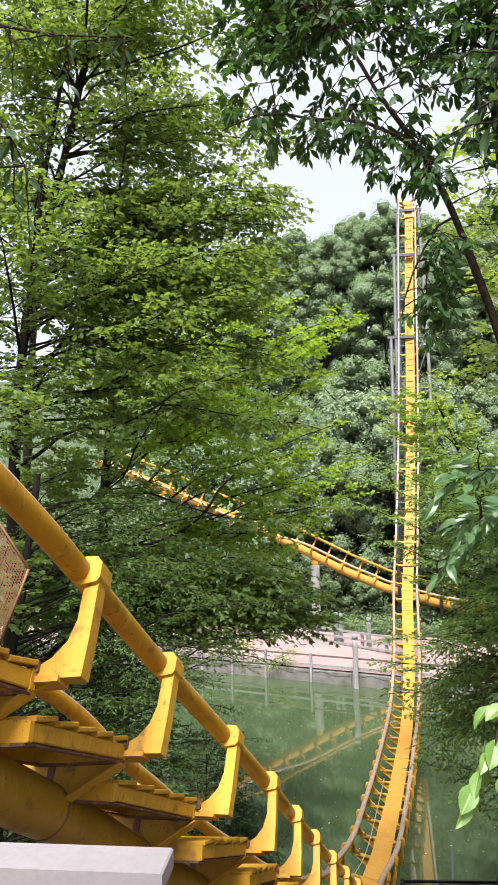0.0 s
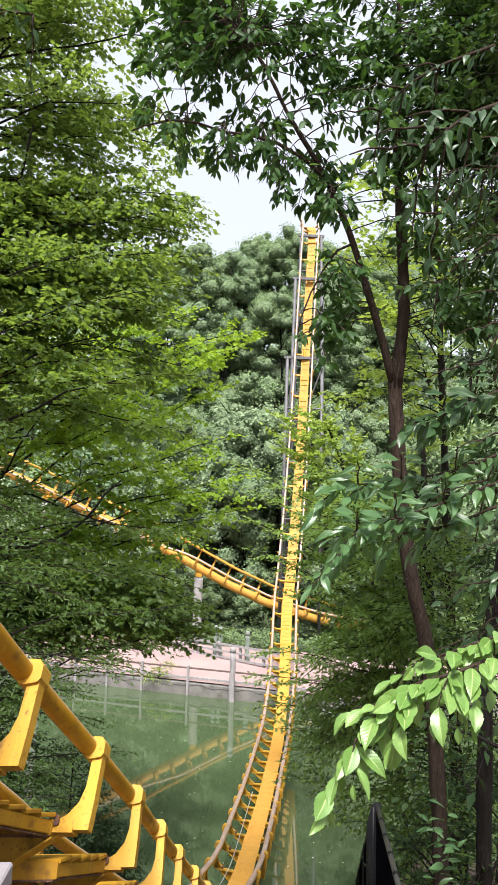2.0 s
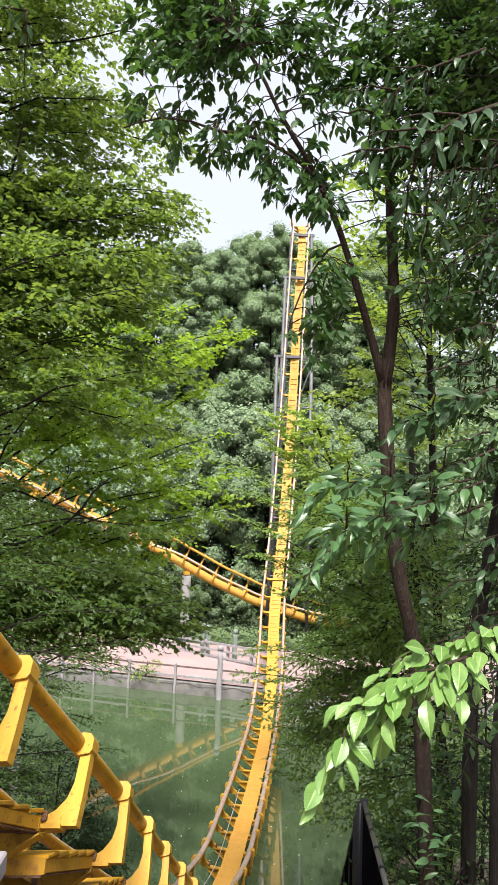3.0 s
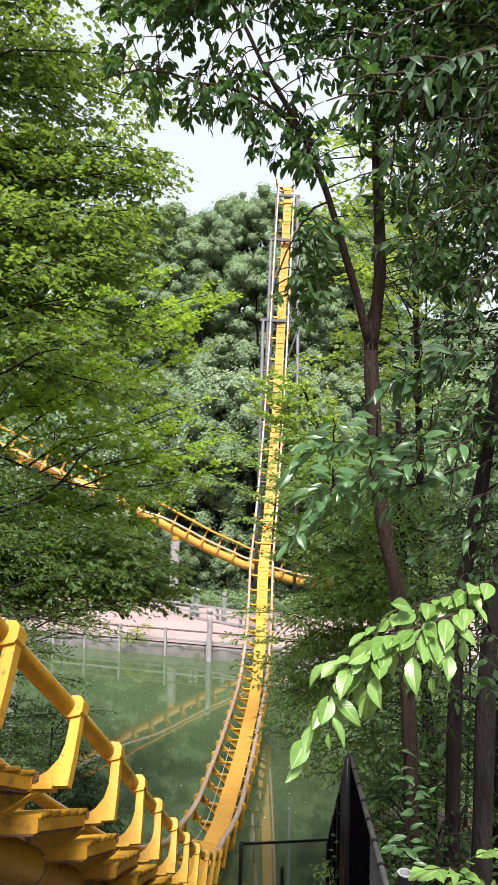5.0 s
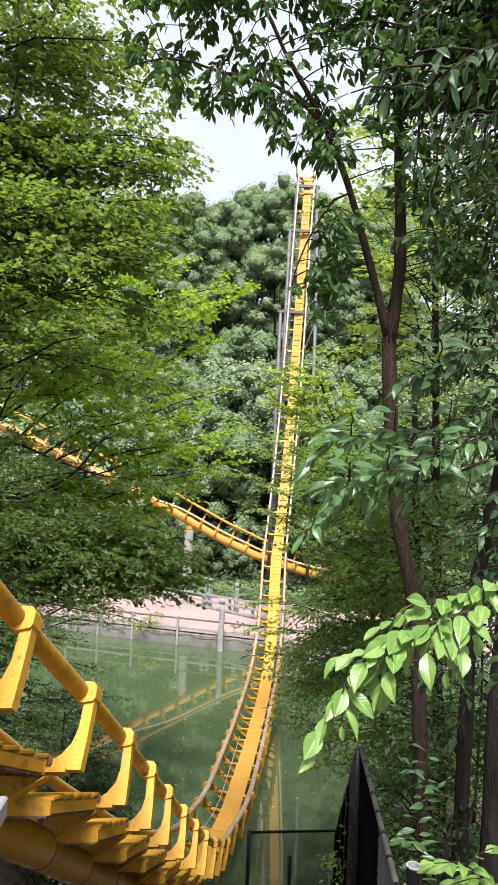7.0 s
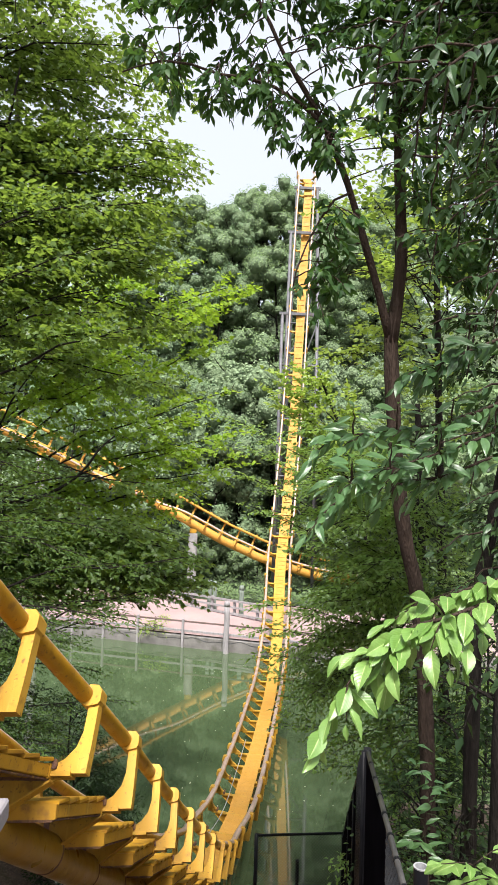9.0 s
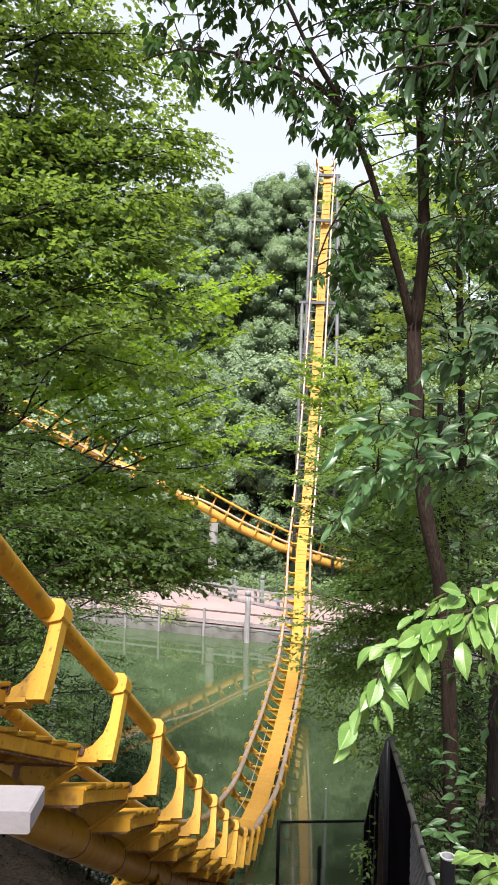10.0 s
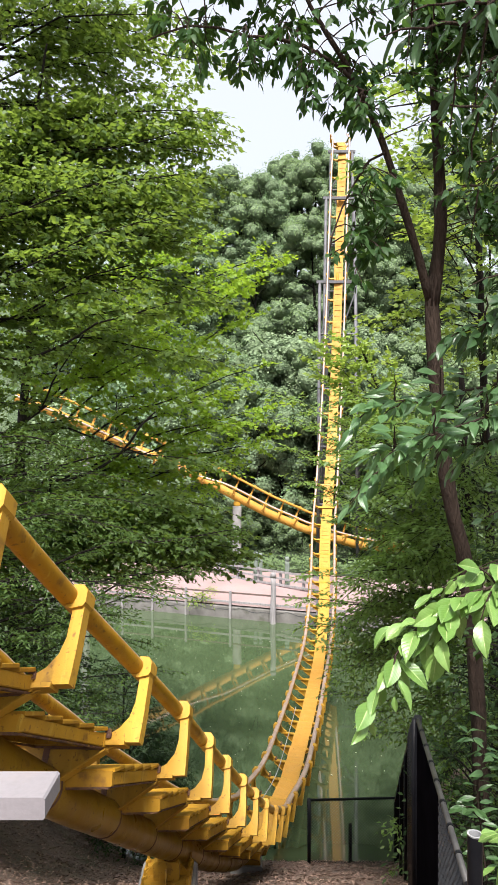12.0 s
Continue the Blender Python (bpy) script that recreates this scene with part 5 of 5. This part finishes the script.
# thick dark trunks in the shade beside the fence
for x, y, r, lean, seed in ((2.62, 5.9, 0.095, 0.13, 61), (2.88, 7.2, 0.085, 0.12, 62), (4.2, 8.8, 0.12, 0.08, 63), (5.6, 10.5, 0.14, 0.0, 64)):
    b = stand(x, y)
    trunk = [b, (x + lean * 0.3, y, 8), (x + lean, y, 9.4), (x + 5 * lean, y + 0.1, 12), (x + 12 * lean, y + 0.2, 19)]
    limbs = around(trunk, 6.2 if y > 7 else 8.2, 18.5, 48, 2.3 if y > 7 else 1.9, 160, 150, 0.08, 0.018, 0.15, seed)
    limbs = [q for q in limbs if q[1][0] > 0.36 * q[1][1] or q[1][2] > 15.5 or (q[1][2] < 8.6 and q[1][0] > 0.27 * q[1][1])]
    limbs += around(trunk, 14.8, 18.8, 14, 2.8, 180, 180, 0.08, 0.018, 0.1, seed + 9)
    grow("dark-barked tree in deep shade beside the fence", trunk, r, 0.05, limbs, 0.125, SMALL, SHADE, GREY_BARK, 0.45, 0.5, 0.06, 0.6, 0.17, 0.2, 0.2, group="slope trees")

# right-hand underwood down to the water
for x, y, h, seed in ((3.0, 9.2, 2.0, 73), (2.6, 7.0, 1.7, 74), (4.6, 12.5, 4.0, 75), (5.8, 17.5, 5, 76), (7.5, 20, 6, 77), (6.4, 15.2, 6, 79), (7.4, 16.6, 6, 80)):
    b = Vector(stand(x, y))
    trunk = [b, b + Vector((0.1, 0, h * 0.5)), b + Vector((0.05, 0.1, h))]
    limbs = around(trunk, b.z + 0.2, b.z + h, 24, 0.5 + 0.28 * h, 160, 170, 0.25, 0.012, 0.5, seed)
    # shrubs near the fence get the shade-toned leaf, the others plain mid green
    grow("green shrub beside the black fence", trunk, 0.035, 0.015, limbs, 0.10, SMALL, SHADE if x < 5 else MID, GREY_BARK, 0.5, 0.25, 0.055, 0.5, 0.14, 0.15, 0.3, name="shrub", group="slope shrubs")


# ---- far trees ----
def boughs_of(seed, height, radius):
    """Places and sizes of the rounded boughs that make up a far crown."""
    r = np.random.default_rng(seed)
    out = []
    for i in range(115):
        q = r.normal(0, 1, 3)
        q /= np.linalg.norm(q)
        q[2] = q[2] if q[2] > -0.8 else -q[2]
        k = r.uniform(0.45, 0.92)
        out.append((radius * k * q[0], radius * k * q[1], height * (0.52 + 0.43 * k * q[2]), radius * r.uniform(0.10, 0.25)))
    return np.array(out)


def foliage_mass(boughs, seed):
    """Added solid cores of the boughs: uneven, knobbly lumps under the outer leaves, coloured darker as inner shade."""
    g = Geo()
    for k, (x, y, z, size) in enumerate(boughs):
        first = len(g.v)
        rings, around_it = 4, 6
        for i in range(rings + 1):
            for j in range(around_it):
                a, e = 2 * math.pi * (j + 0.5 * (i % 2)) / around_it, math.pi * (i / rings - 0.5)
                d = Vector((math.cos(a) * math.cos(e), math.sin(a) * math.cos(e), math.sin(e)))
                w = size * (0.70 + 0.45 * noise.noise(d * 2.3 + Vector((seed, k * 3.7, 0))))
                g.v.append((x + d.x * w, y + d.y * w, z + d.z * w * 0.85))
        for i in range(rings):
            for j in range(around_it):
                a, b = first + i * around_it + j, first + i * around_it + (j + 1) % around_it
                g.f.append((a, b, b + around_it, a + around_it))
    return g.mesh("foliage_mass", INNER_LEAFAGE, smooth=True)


def crown_mesh(name, seed, boughs, material, n, leaf):
    """Leaf clumps laid over the boughs of a round-headed far tree."""
    r = np.random.default_rng(seed + 500)
    share = boughs[:, 3] ** 2
    pick = r.choice(len(boughs), n, p=share / share.sum())
    d = r.normal(0, 1, (n, 3))
    d /= np.linalg.norm(d, axis=1, keepdims=True)
    d[:, 2] = np.where(d[:, 2] < -0.6, -d[:, 2], d[:, 2])
    rad = boughs[pick, 3:4] * (0.66 + 0.46 * r.random((n, 1)))
    pos = boughs[pick, :3] + d * rad * np.array((1, 1, 0.85))
    up = d + np.array((0, 0, 0.5)) + r.normal(0, 0.30, (n, 3))
    al = np.cross(up, r.normal(0, 1, (n, 3)))
    return leaf_mesh(name, pos, al, up, leaf * r.uniform(0.6, 1.25, n), CLUMP, material)


def far_tree(label, height, radius, material, seed, n, leaf):
    t = thing("tree", label, "tree", "hillside trees")
    g = Geo()
    g.tube([(0, 0, -0.5), (0.1, 0, height * 0.35), (0, 0.1, height * 0.7)], [0.2, 0.13, 0.04], 7)
    for k in range(7):
        a = k * 2.4 + seed
        z = height * (0.3 + 0.08 * k)
        g.tube([(0, 0, z), (radius * 0.5 * math.cos(a), radius * 0.5 * math.sin(a), z + height * 0.12)], [0.05, 0.02], 5)
    part("trunk", g.mesh("far_trunk", GREY_BARK, smooth=True), t)
    boughs = boughs_of(seed, height, radius)
    part("crown", crown_mesh("far_crown", seed, boughs, material, n, leaf), t)
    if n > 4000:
        tagged(part("foliage_mass", foliage_mass(boughs, seed), t, "solid shade-dark core under the outer leaves"), "solid shade-dark core under the outer leaves", kind="stuff")
    return t


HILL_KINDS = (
    ("rounded green tree on the wooded hillside", 15, 5.0, FAR_A, 101, 1.0, 1.0), ("tall green tree, blued for haze, on the wooded hillside", 18, 5.2, FAR_B, 102, 1.1, 1.03),
    ("green tree, paled for haze, on the wooded hillside", 13, 4.9, FAR_C, 103, 1.0, 1.0), ("broad green tree on the wooded hillside", 17, 6.0, FAR_A, 104, 1.2, 1.05),
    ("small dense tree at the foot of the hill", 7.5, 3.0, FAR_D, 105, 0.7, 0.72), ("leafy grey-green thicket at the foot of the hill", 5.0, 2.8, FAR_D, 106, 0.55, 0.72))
r = random.Random(5)
OPEN_LEFT, OPEN_RIGHT = -0.17, 0.36
for leaf, n, in_open in ((0.20, 8400, True), (0.50, 1100, False)):
    spots = [(2.9, 59.0, 2, 1.35), (-1.8, 61.0, 3, 1.0), (7.6, 60.5, 0, 1.1), (11.5, 62.0, 2, 1.15), (-1.5, 85, 3, 1.22), (2.6, 83, 1, 1.12), (5.8, 87, 3, 1.2), (-6.0, 88, 1, 1.2), (-10.5, 88, 3, 1.2), (10.5, 88, 3, 1.1), (14.5, 86, 3, 1.1), (15, 76, 1, 1.2), (19, 78, 3, 1.1), (11.5, 74, 3, 1.0), (18.5, 86, 0, 1.15), (22.5, 88, 3, 1.1), (27, 88, 1, 1.0)] if in_open else []
    for row, (back, gap) in enumerate(((16, 5.0), (25, 5.8), (36, 6.6), (50, 7.6))):
        x = -22 - row * 2 + r.uniform(0, 5)
        while x < 26 + row * 3:
            y = far_shore(x) + back + r.uniform(-2.5, 2.5)
            spots.append((x + r.uniform(-1.4, 1.4), y, r.choice((0, 0, 1, 1, 2, 3, 3)), r.uniform(0.85, 1.2)))
            x += gap * (0.95 if in_open else 0.65)
    for x in np.arange(-20, 26, 2.6):
        spots.append((x + r.uniform(-1, 1), far_shore(x) + 12.9 + r.uniform(0, 2.2), r.choice((4, 5, 5)), r.uniform(0.95, 1.25)))
    grown = {}
    for x, y, k, size in spots:
        if (OPEN_LEFT < x / y < OPEN_RIGHT) != in_open or abs(x - 0.14 * y) < 1.8 and y < 58:
            continue
        m = pose(x, y, ground_z(x, y) - (1.1 if k > 3 else 0.2), r.uniform(-3, 3), r.uniform(-3, 3), r.uniform(0, 360)) @ Matrix.Scale(size, 4)
        if k not in grown:
            label, height, radius, leaves, seed, many, large = HILL_KINDS[k]
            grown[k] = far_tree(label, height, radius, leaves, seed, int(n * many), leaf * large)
            grown[k].matrix_basis = m
        else:
            loc, rot, sc = m.decompose()
            c = copy_thing(grown[k], Matrix.LocRotScale(loc, rot, None))
            c.scale = sc


def hillside_undergrowth():
    n = 45000
    x, back = rng.uniform(-40, 26, n), 8.7 + 46 * rng.random(n) ** 2.0
    pos = []
    for a, b in zip(x, back):
        y = far_shore(a) + b
        lump = 0.9 + 0.9 * noise.noise((a * 0.5, y * 0.5, 7))
        pos.append((a, y, ground_z(a, y) + max(0.05, lump) * rng.random() ** 0.6))
    up = np.stack([rng.normal(0, 0.5, n), rng.normal(-0.5, 0.5, n), np.ones(n)], 1)
    al = np.cross(up, rng.normal(0, 1, (n, 3)))
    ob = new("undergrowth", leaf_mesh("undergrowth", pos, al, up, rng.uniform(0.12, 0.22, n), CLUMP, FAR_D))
    tagged(ob, "dense green undergrowth covering the wooded hillside", "undergrowth", kind="stuff")


hillside_undergrowth()

# small bush hanging over the lake wall
x0, y0 = -2.9, far_shore(-2.9) + 0.25
b = Vector((x0, y0, 0.6))
trunk = [b, b + Vector((0.05, -0.1, 0.5)), b + Vector((0.1, -0.2, 1.0))]
grow("yellow-green bush hanging over the concrete lake wall", trunk, 0.03, 0.015, around(trunk, 0.7, 1.5, 16, 0.9, -80, 120, 0.0, 0.012, 0.3, 99), 0.12, OVATE, YOUNG, GREY_BARK, 0.6, 0.4, 0.07, 0.4, 0.14, 0.1, 0.3, name="bush")


# ---- branches close to the path ----
def broad_leaf_mesh(name, length, width, curl, pleat, material, seed):
    """A pointed oval leaf with side veins pressed in, folded along the midrib."""
    r = random.Random(seed)
    g = Geo()
    n = 14 if material == BROAD else 6
    cols = (-1, -0.66, -0.33, -0.05, 0.05, 0.33, 0.66, 1)
    for i in range(n + 1):
        t = i / n
        w = width * 0.5 * (math.sin(math.pi * t ** 0.95) ** 0.95 if 0 < t < 1 else 0)
        for s in cols:
            saw = 1.0 + (0.05 if i % 2 and abs(s) == 1 else 0)
            z = 0.30 * abs(s) * w - curl * length * t * t + pleat * math.cos(2 * math.pi * (t * n / 3 - abs(s) * 1.4)) * min(1, abs(s) * 2) * (w / (width * 0.5))
            z += 0.03 * length * math.sin(seed + t * 5) * s
            g.v.append((length * t, s * w * saw, z - (0.012 if abs(s) < 0.1 else 0)))
    c = len(cols)
    for i in range(n):
        for j in range(c - 1):
            g.f.append((i * c + j, i * c + j + 1, (i + 1) * c + j + 1, (i + 1) * c + j))
            g.m.append(1 if j == 3 and t > 0 else 0)
    me = bpy.data.meshes.new(name)
    me.from_pydata(g.v, [], g.f)
    me.materials.append(material)
    me.materials.append(VEIN if material == BROAD else material)
    me.polygons.foreach_set("material_index", g.m)
    me.polygons.foreach_set("use_smooth", [True] * len(g.f))
    return me


LEAF_SETS = {}
for key, mat in (("bright", BROAD), ("mid", BROAD_MID), ("dark", BROAD_DARK)):
    LEAF_SETS[key] = [broad_leaf_mesh("leaf", 1.0, w, c, 0.012, mat, i) for i, (w, c) in enumerate(((0.46, 0.12), (0.42, 0.26), (0.50, 0.04), (0.44, 0.38)) if key == "bright" else ((0.35, 0.15), (0.31, 0.3), (0.38, 0.06), (0.34, 0.42)))]


def leafy_branch(label, line, r0, leaf, key, gap, droop, seed, twigs=(), start=0.0, face=(0, -0.35, 1)):
    """A branch with large single leaves set alternately along it and along its twigs."""
    r = random.Random(seed)
    pts = spline([Vector(p) for p in line], 0.02 if leaf < 0.2 else 0.05)
    base = pts[0].copy()
    t = thing("leafy_branch", label, "branch", "near branches", at=base)
    courses = [(pts, r0)]
    for a, b in twigs:
        courses.append((wander(a, b, 0.02, 8, 0.08, seed + len(courses)), r0 * 0.55))
    for course, rad in courses:
        g = Geo()
        n = len(course)
        g.tube([p - base for p in course], [rad * (1 - 0.75 * i / n) for i in range(n)], 7)
        part("stem", g.mesh("branch_stem", BARK, smooth=True), t)
        total = sum((b - a).length for a, b in zip(course, course[1:]))
        k = int(total * (1 - start) / gap)
        for i in range(k + 1):
            f = (start + (1 - start) * (i + 0.3 * r.random()) / (k + 0.3)) * (n - 1)
            j = min(int(f), n - 2)
            p = course[j].lerp(course[j + 1], f - j)
            d = (course[j + 1] - course[j]).normalized()
            side = d.cross(Vector((0, 0.5, 1))).normalized() * (1 if i % 2 else -1)
            if i == k:
                al = d
            else:
                al = d * r.uniform(0.4, 0.9) + side * r.uniform(0.6, 1.0) + Vector((r.uniform(-0.2, 0.2), r.uniform(-0.35, 0.1), -droop * r.uniform(0.4, 1.2)))
            al.normalize()
            up = Vector(face) + Vector((r.gauss(0, 0.5), r.gauss(0, 0.5), r.gauss(0, 0.25)))
            y = up.cross(al).normalized()
            z = al.cross(y)
            s = leaf * r.uniform(0.6, 1.2) * (0.7 if i == k else 1)
            m = Matrix((al * s, y * s, z * s)).transposed().to_4x4()
            m.translation = p - base + al * 0.012
            part("leaf", r.choice(LEAF_SETS[key]), t, m=m)
    return t


leafy_branch("leafy branch with large bright green toothed leaves", [(0.754, 1.750, 10.172), (0.622, 1.700, 10.139), (0.521, 1.680, 10.115), (0.426, 1.660, 10.058), (0.352, 1.640, 9.981), (0.305, 1.620, 9.907), (0.275, 1.600, 9.848)], 0.006, 0.080, "bright", 0.019, 0.45, 1,
             twigs=[(Vector((0.521, 1.680, 10.115)), Vector((0.442, 1.620, 9.988))), (Vector((0.426, 1.660, 10.058)), Vector((0.344, 1.700, 10.026))), (Vector((0.622, 1.700, 10.139)), Vector((0.550, 1.620, 10.062))), (Vector((0.352, 1.640, 9.981)), Vector((0.344, 1.600, 9.908))), (Vector((0.588, 1.690, 10.134)), Vector((0.512, 1.720, 10.035))), (Vector((0.622, 1.700, 10.139)), Vector((0.611, 1.640, 10.029))), (Vector((0.698, 1.720, 10.163)), Vector((0.660, 1.660, 10.051))), (Vector((0.622, 1.700, 10.139)), Vector((0.565, 1.750, 10.172))), (Vector((0.521, 1.680, 10.115)), Vector((0.429, 1.700, 9.984)))])
leafy_branch("leafy branch with large bright green toothed leaves", [(0.835, 1.800, 10.237), (0.715, 1.780, 10.203), (0.627, 1.760, 10.177), (0.550, 1.750, 10.154), (0.482, 1.740, 10.116)], 0.005, 0.078, "bright", 0.019, 0.45, 5,
             twigs=[(Vector((0.627, 1.760, 10.177)), Vector((0.591, 1.740, 10.094))), (Vector((0.715, 1.780, 10.203)), Vector((0.678, 1.760, 10.111))), (Vector((0.767, 1.780, 10.218)), Vector((0.727, 1.720, 10.106)))])
near_dark = [
    [(1.342, 3.000, 10.859), (1.061, 2.900, 10.750), (0.802, 2.850, 10.699), (0.602, 2.800, 10.667), (0.486, 2.800, 10.644)],
    [(1.249, 2.900, 10.702), (0.974, 2.800, 10.602), (0.737, 2.700, 10.531), (0.580, 2.700, 10.464), (0.518, 2.700, 10.352)],
    [(1.292, 3.000, 10.60), (1.008, 2.900, 10.50), (0.768, 2.900, 10.475), (0.62, 2.900, 10.43), (0.54, 2.900, 10.36)],
    [(1.252, 2.800, 11.113), (1.051, 2.700, 11.024), (0.939, 2.700, 10.968), (0.849, 2.700, 10.935)]]
for i, line in enumerate(near_dark):
    v = [Vector(p) for p in line]
    tw = []
    for k, (a, b) in enumerate(zip(v, v[1:])):
        c = a.lerp(b, 0.6)
        tw.append((c, c + Vector((-0.15, -0.06, -0.09 - 0.05 * (k % 2)))))
        if k < len(v) - 2:
            tw.append((b, b + Vector((-0.11, 0.10, -0.13 + 0.06 * (k % 3)))))
            tw.append((b, b + Vector((-0.02, -0.08, 0.10))))
    leafy_branch("leafy branch with dark glossy oval leaves", line, 0.008, 0.100, "dark" if i == 3 else "mid", 0.026, 0.5, 20 + i, twigs=tw, face=(0.1, -0.75, 0.8))
overhead = [
    [(1.206, 2.600, 12.321), (0.954, 2.400, 12.121), (0.819, 2.300, 11.987), (0.717, 2.250, 11.880)],
    [(1.849, 3.600, 12.663), (1.464, 3.400, 12.458), (1.230, 3.300, 12.291), (1.086, 3.200, 12.077)],
    [(2.158, 4.200, 12.605), (1.756, 4.000, 12.339), (1.486, 3.900, 12.131), (1.324, 3.900, 11.969)],
    [(1.551, 3.600, 13.320), (1.188, 3.500, 13.097), (0.957, 3.400, 12.881), (0.830, 3.400, 12.740)],
    [(1.747, 3.400, 11.809), (1.431, 3.200, 11.520), (1.299, 3.200, 11.307)]]
outer_boughs = [
    [(1.860, 3.300, 11.442), (1.591, 3.200, 11.201), (1.431, 3.200, 10.962), (1.325, 3.200, 10.723)],
    [(2.146, 3.700, 12.539), (1.849, 3.600, 12.304), (1.670, 3.600, 12.065), (1.551, 3.600, 11.826)],
    [(2.088, 3.600, 10.930), (1.798, 3.500, 10.686), (1.624, 3.500, 10.454), (1.478, 3.500, 10.221)],
    [(1.972, 3.400, 12.881), (1.695, 3.300, 12.702), (1.503, 3.300, 12.565), (1.367, 3.300, 12.373)],
    [(2.320, 4.000, 10.380), (2.003, 3.900, 10.189), (1.777, 3.900, 9.995), (1.550, 3.900, 9.866)],
    [(-1.920, 3.000, 12.751), (-1.639, 2.900, 12.531), (-1.495, 2.900, 12.339), (-1.422, 2.900, 12.194)],
    [(-2.091, 3.400, 13.446), (-1.701, 3.300, 13.222), (-1.372, 3.300, 13.140), (-1.043, 3.300, 13.099)]]
for i, line in enumerate(overhead + outer_boughs):
    v = [Vector(p) for p in line]
    tw = []
    for a in v[1:]:
        for k in (-1, 1):
            tw.append((a, a + Vector((-0.16 + 0.14 * k, 0.1 * k, -0.2 - 0.1 * k))))
    leafy_branch("overhanging branch with large dark leaves", line, 0.012, 0.10 if i == 0 else 0.095, "dark", 0.05, 0.7, 40 + i, twigs=tw)
leafy_branch("creeper with pale green leaves climbing the trunk", [(1.957, 5.600, 6.894), (1.910, 5.600, 7.312), (1.882, 5.600, 7.637), (1.938, 5.600, 7.963), (1.957, 5.600, 8.288)], 0.008, 0.14, "mid", 0.045, 0.5, 71,
             twigs=[(Vector((1.910, 5.600, 7.451)), Vector((1.707, 5.500, 7.551))), (Vector((1.910, 5.600, 7.730)), Vector((2.004, 5.500, 7.962))), (Vector((1.924, 5.600, 7.916)), Vector((1.776, 5.500, 8.145)))])
leafy_branch("low leafy shoot with fresh green leaves by the post", [(1.42, 2.75, 8.60), (1.25, 2.68, 8.84), (1.08, 2.62, 8.99), (0.93, 2.56, 9.03)], 0.006, 0.105, "bright", 0.035, 0.3, 81,
             twigs=[(Vector((1.25, 2.68, 8.84)), Vector((1.00, 2.58, 8.90))), (Vector((1.08, 2.62, 8.99)), Vector((1.22, 2.55, 9.10))), (Vector((1.25, 2.68, 8.84)), Vector((1.36, 2.60, 9.02))), (Vector((1.16, 2.65, 8.92)), Vector((0.92, 2.52, 8.93))), (Vector((1.34, 2.70, 8.74)), Vector((1.12, 2.60, 8.78)))])
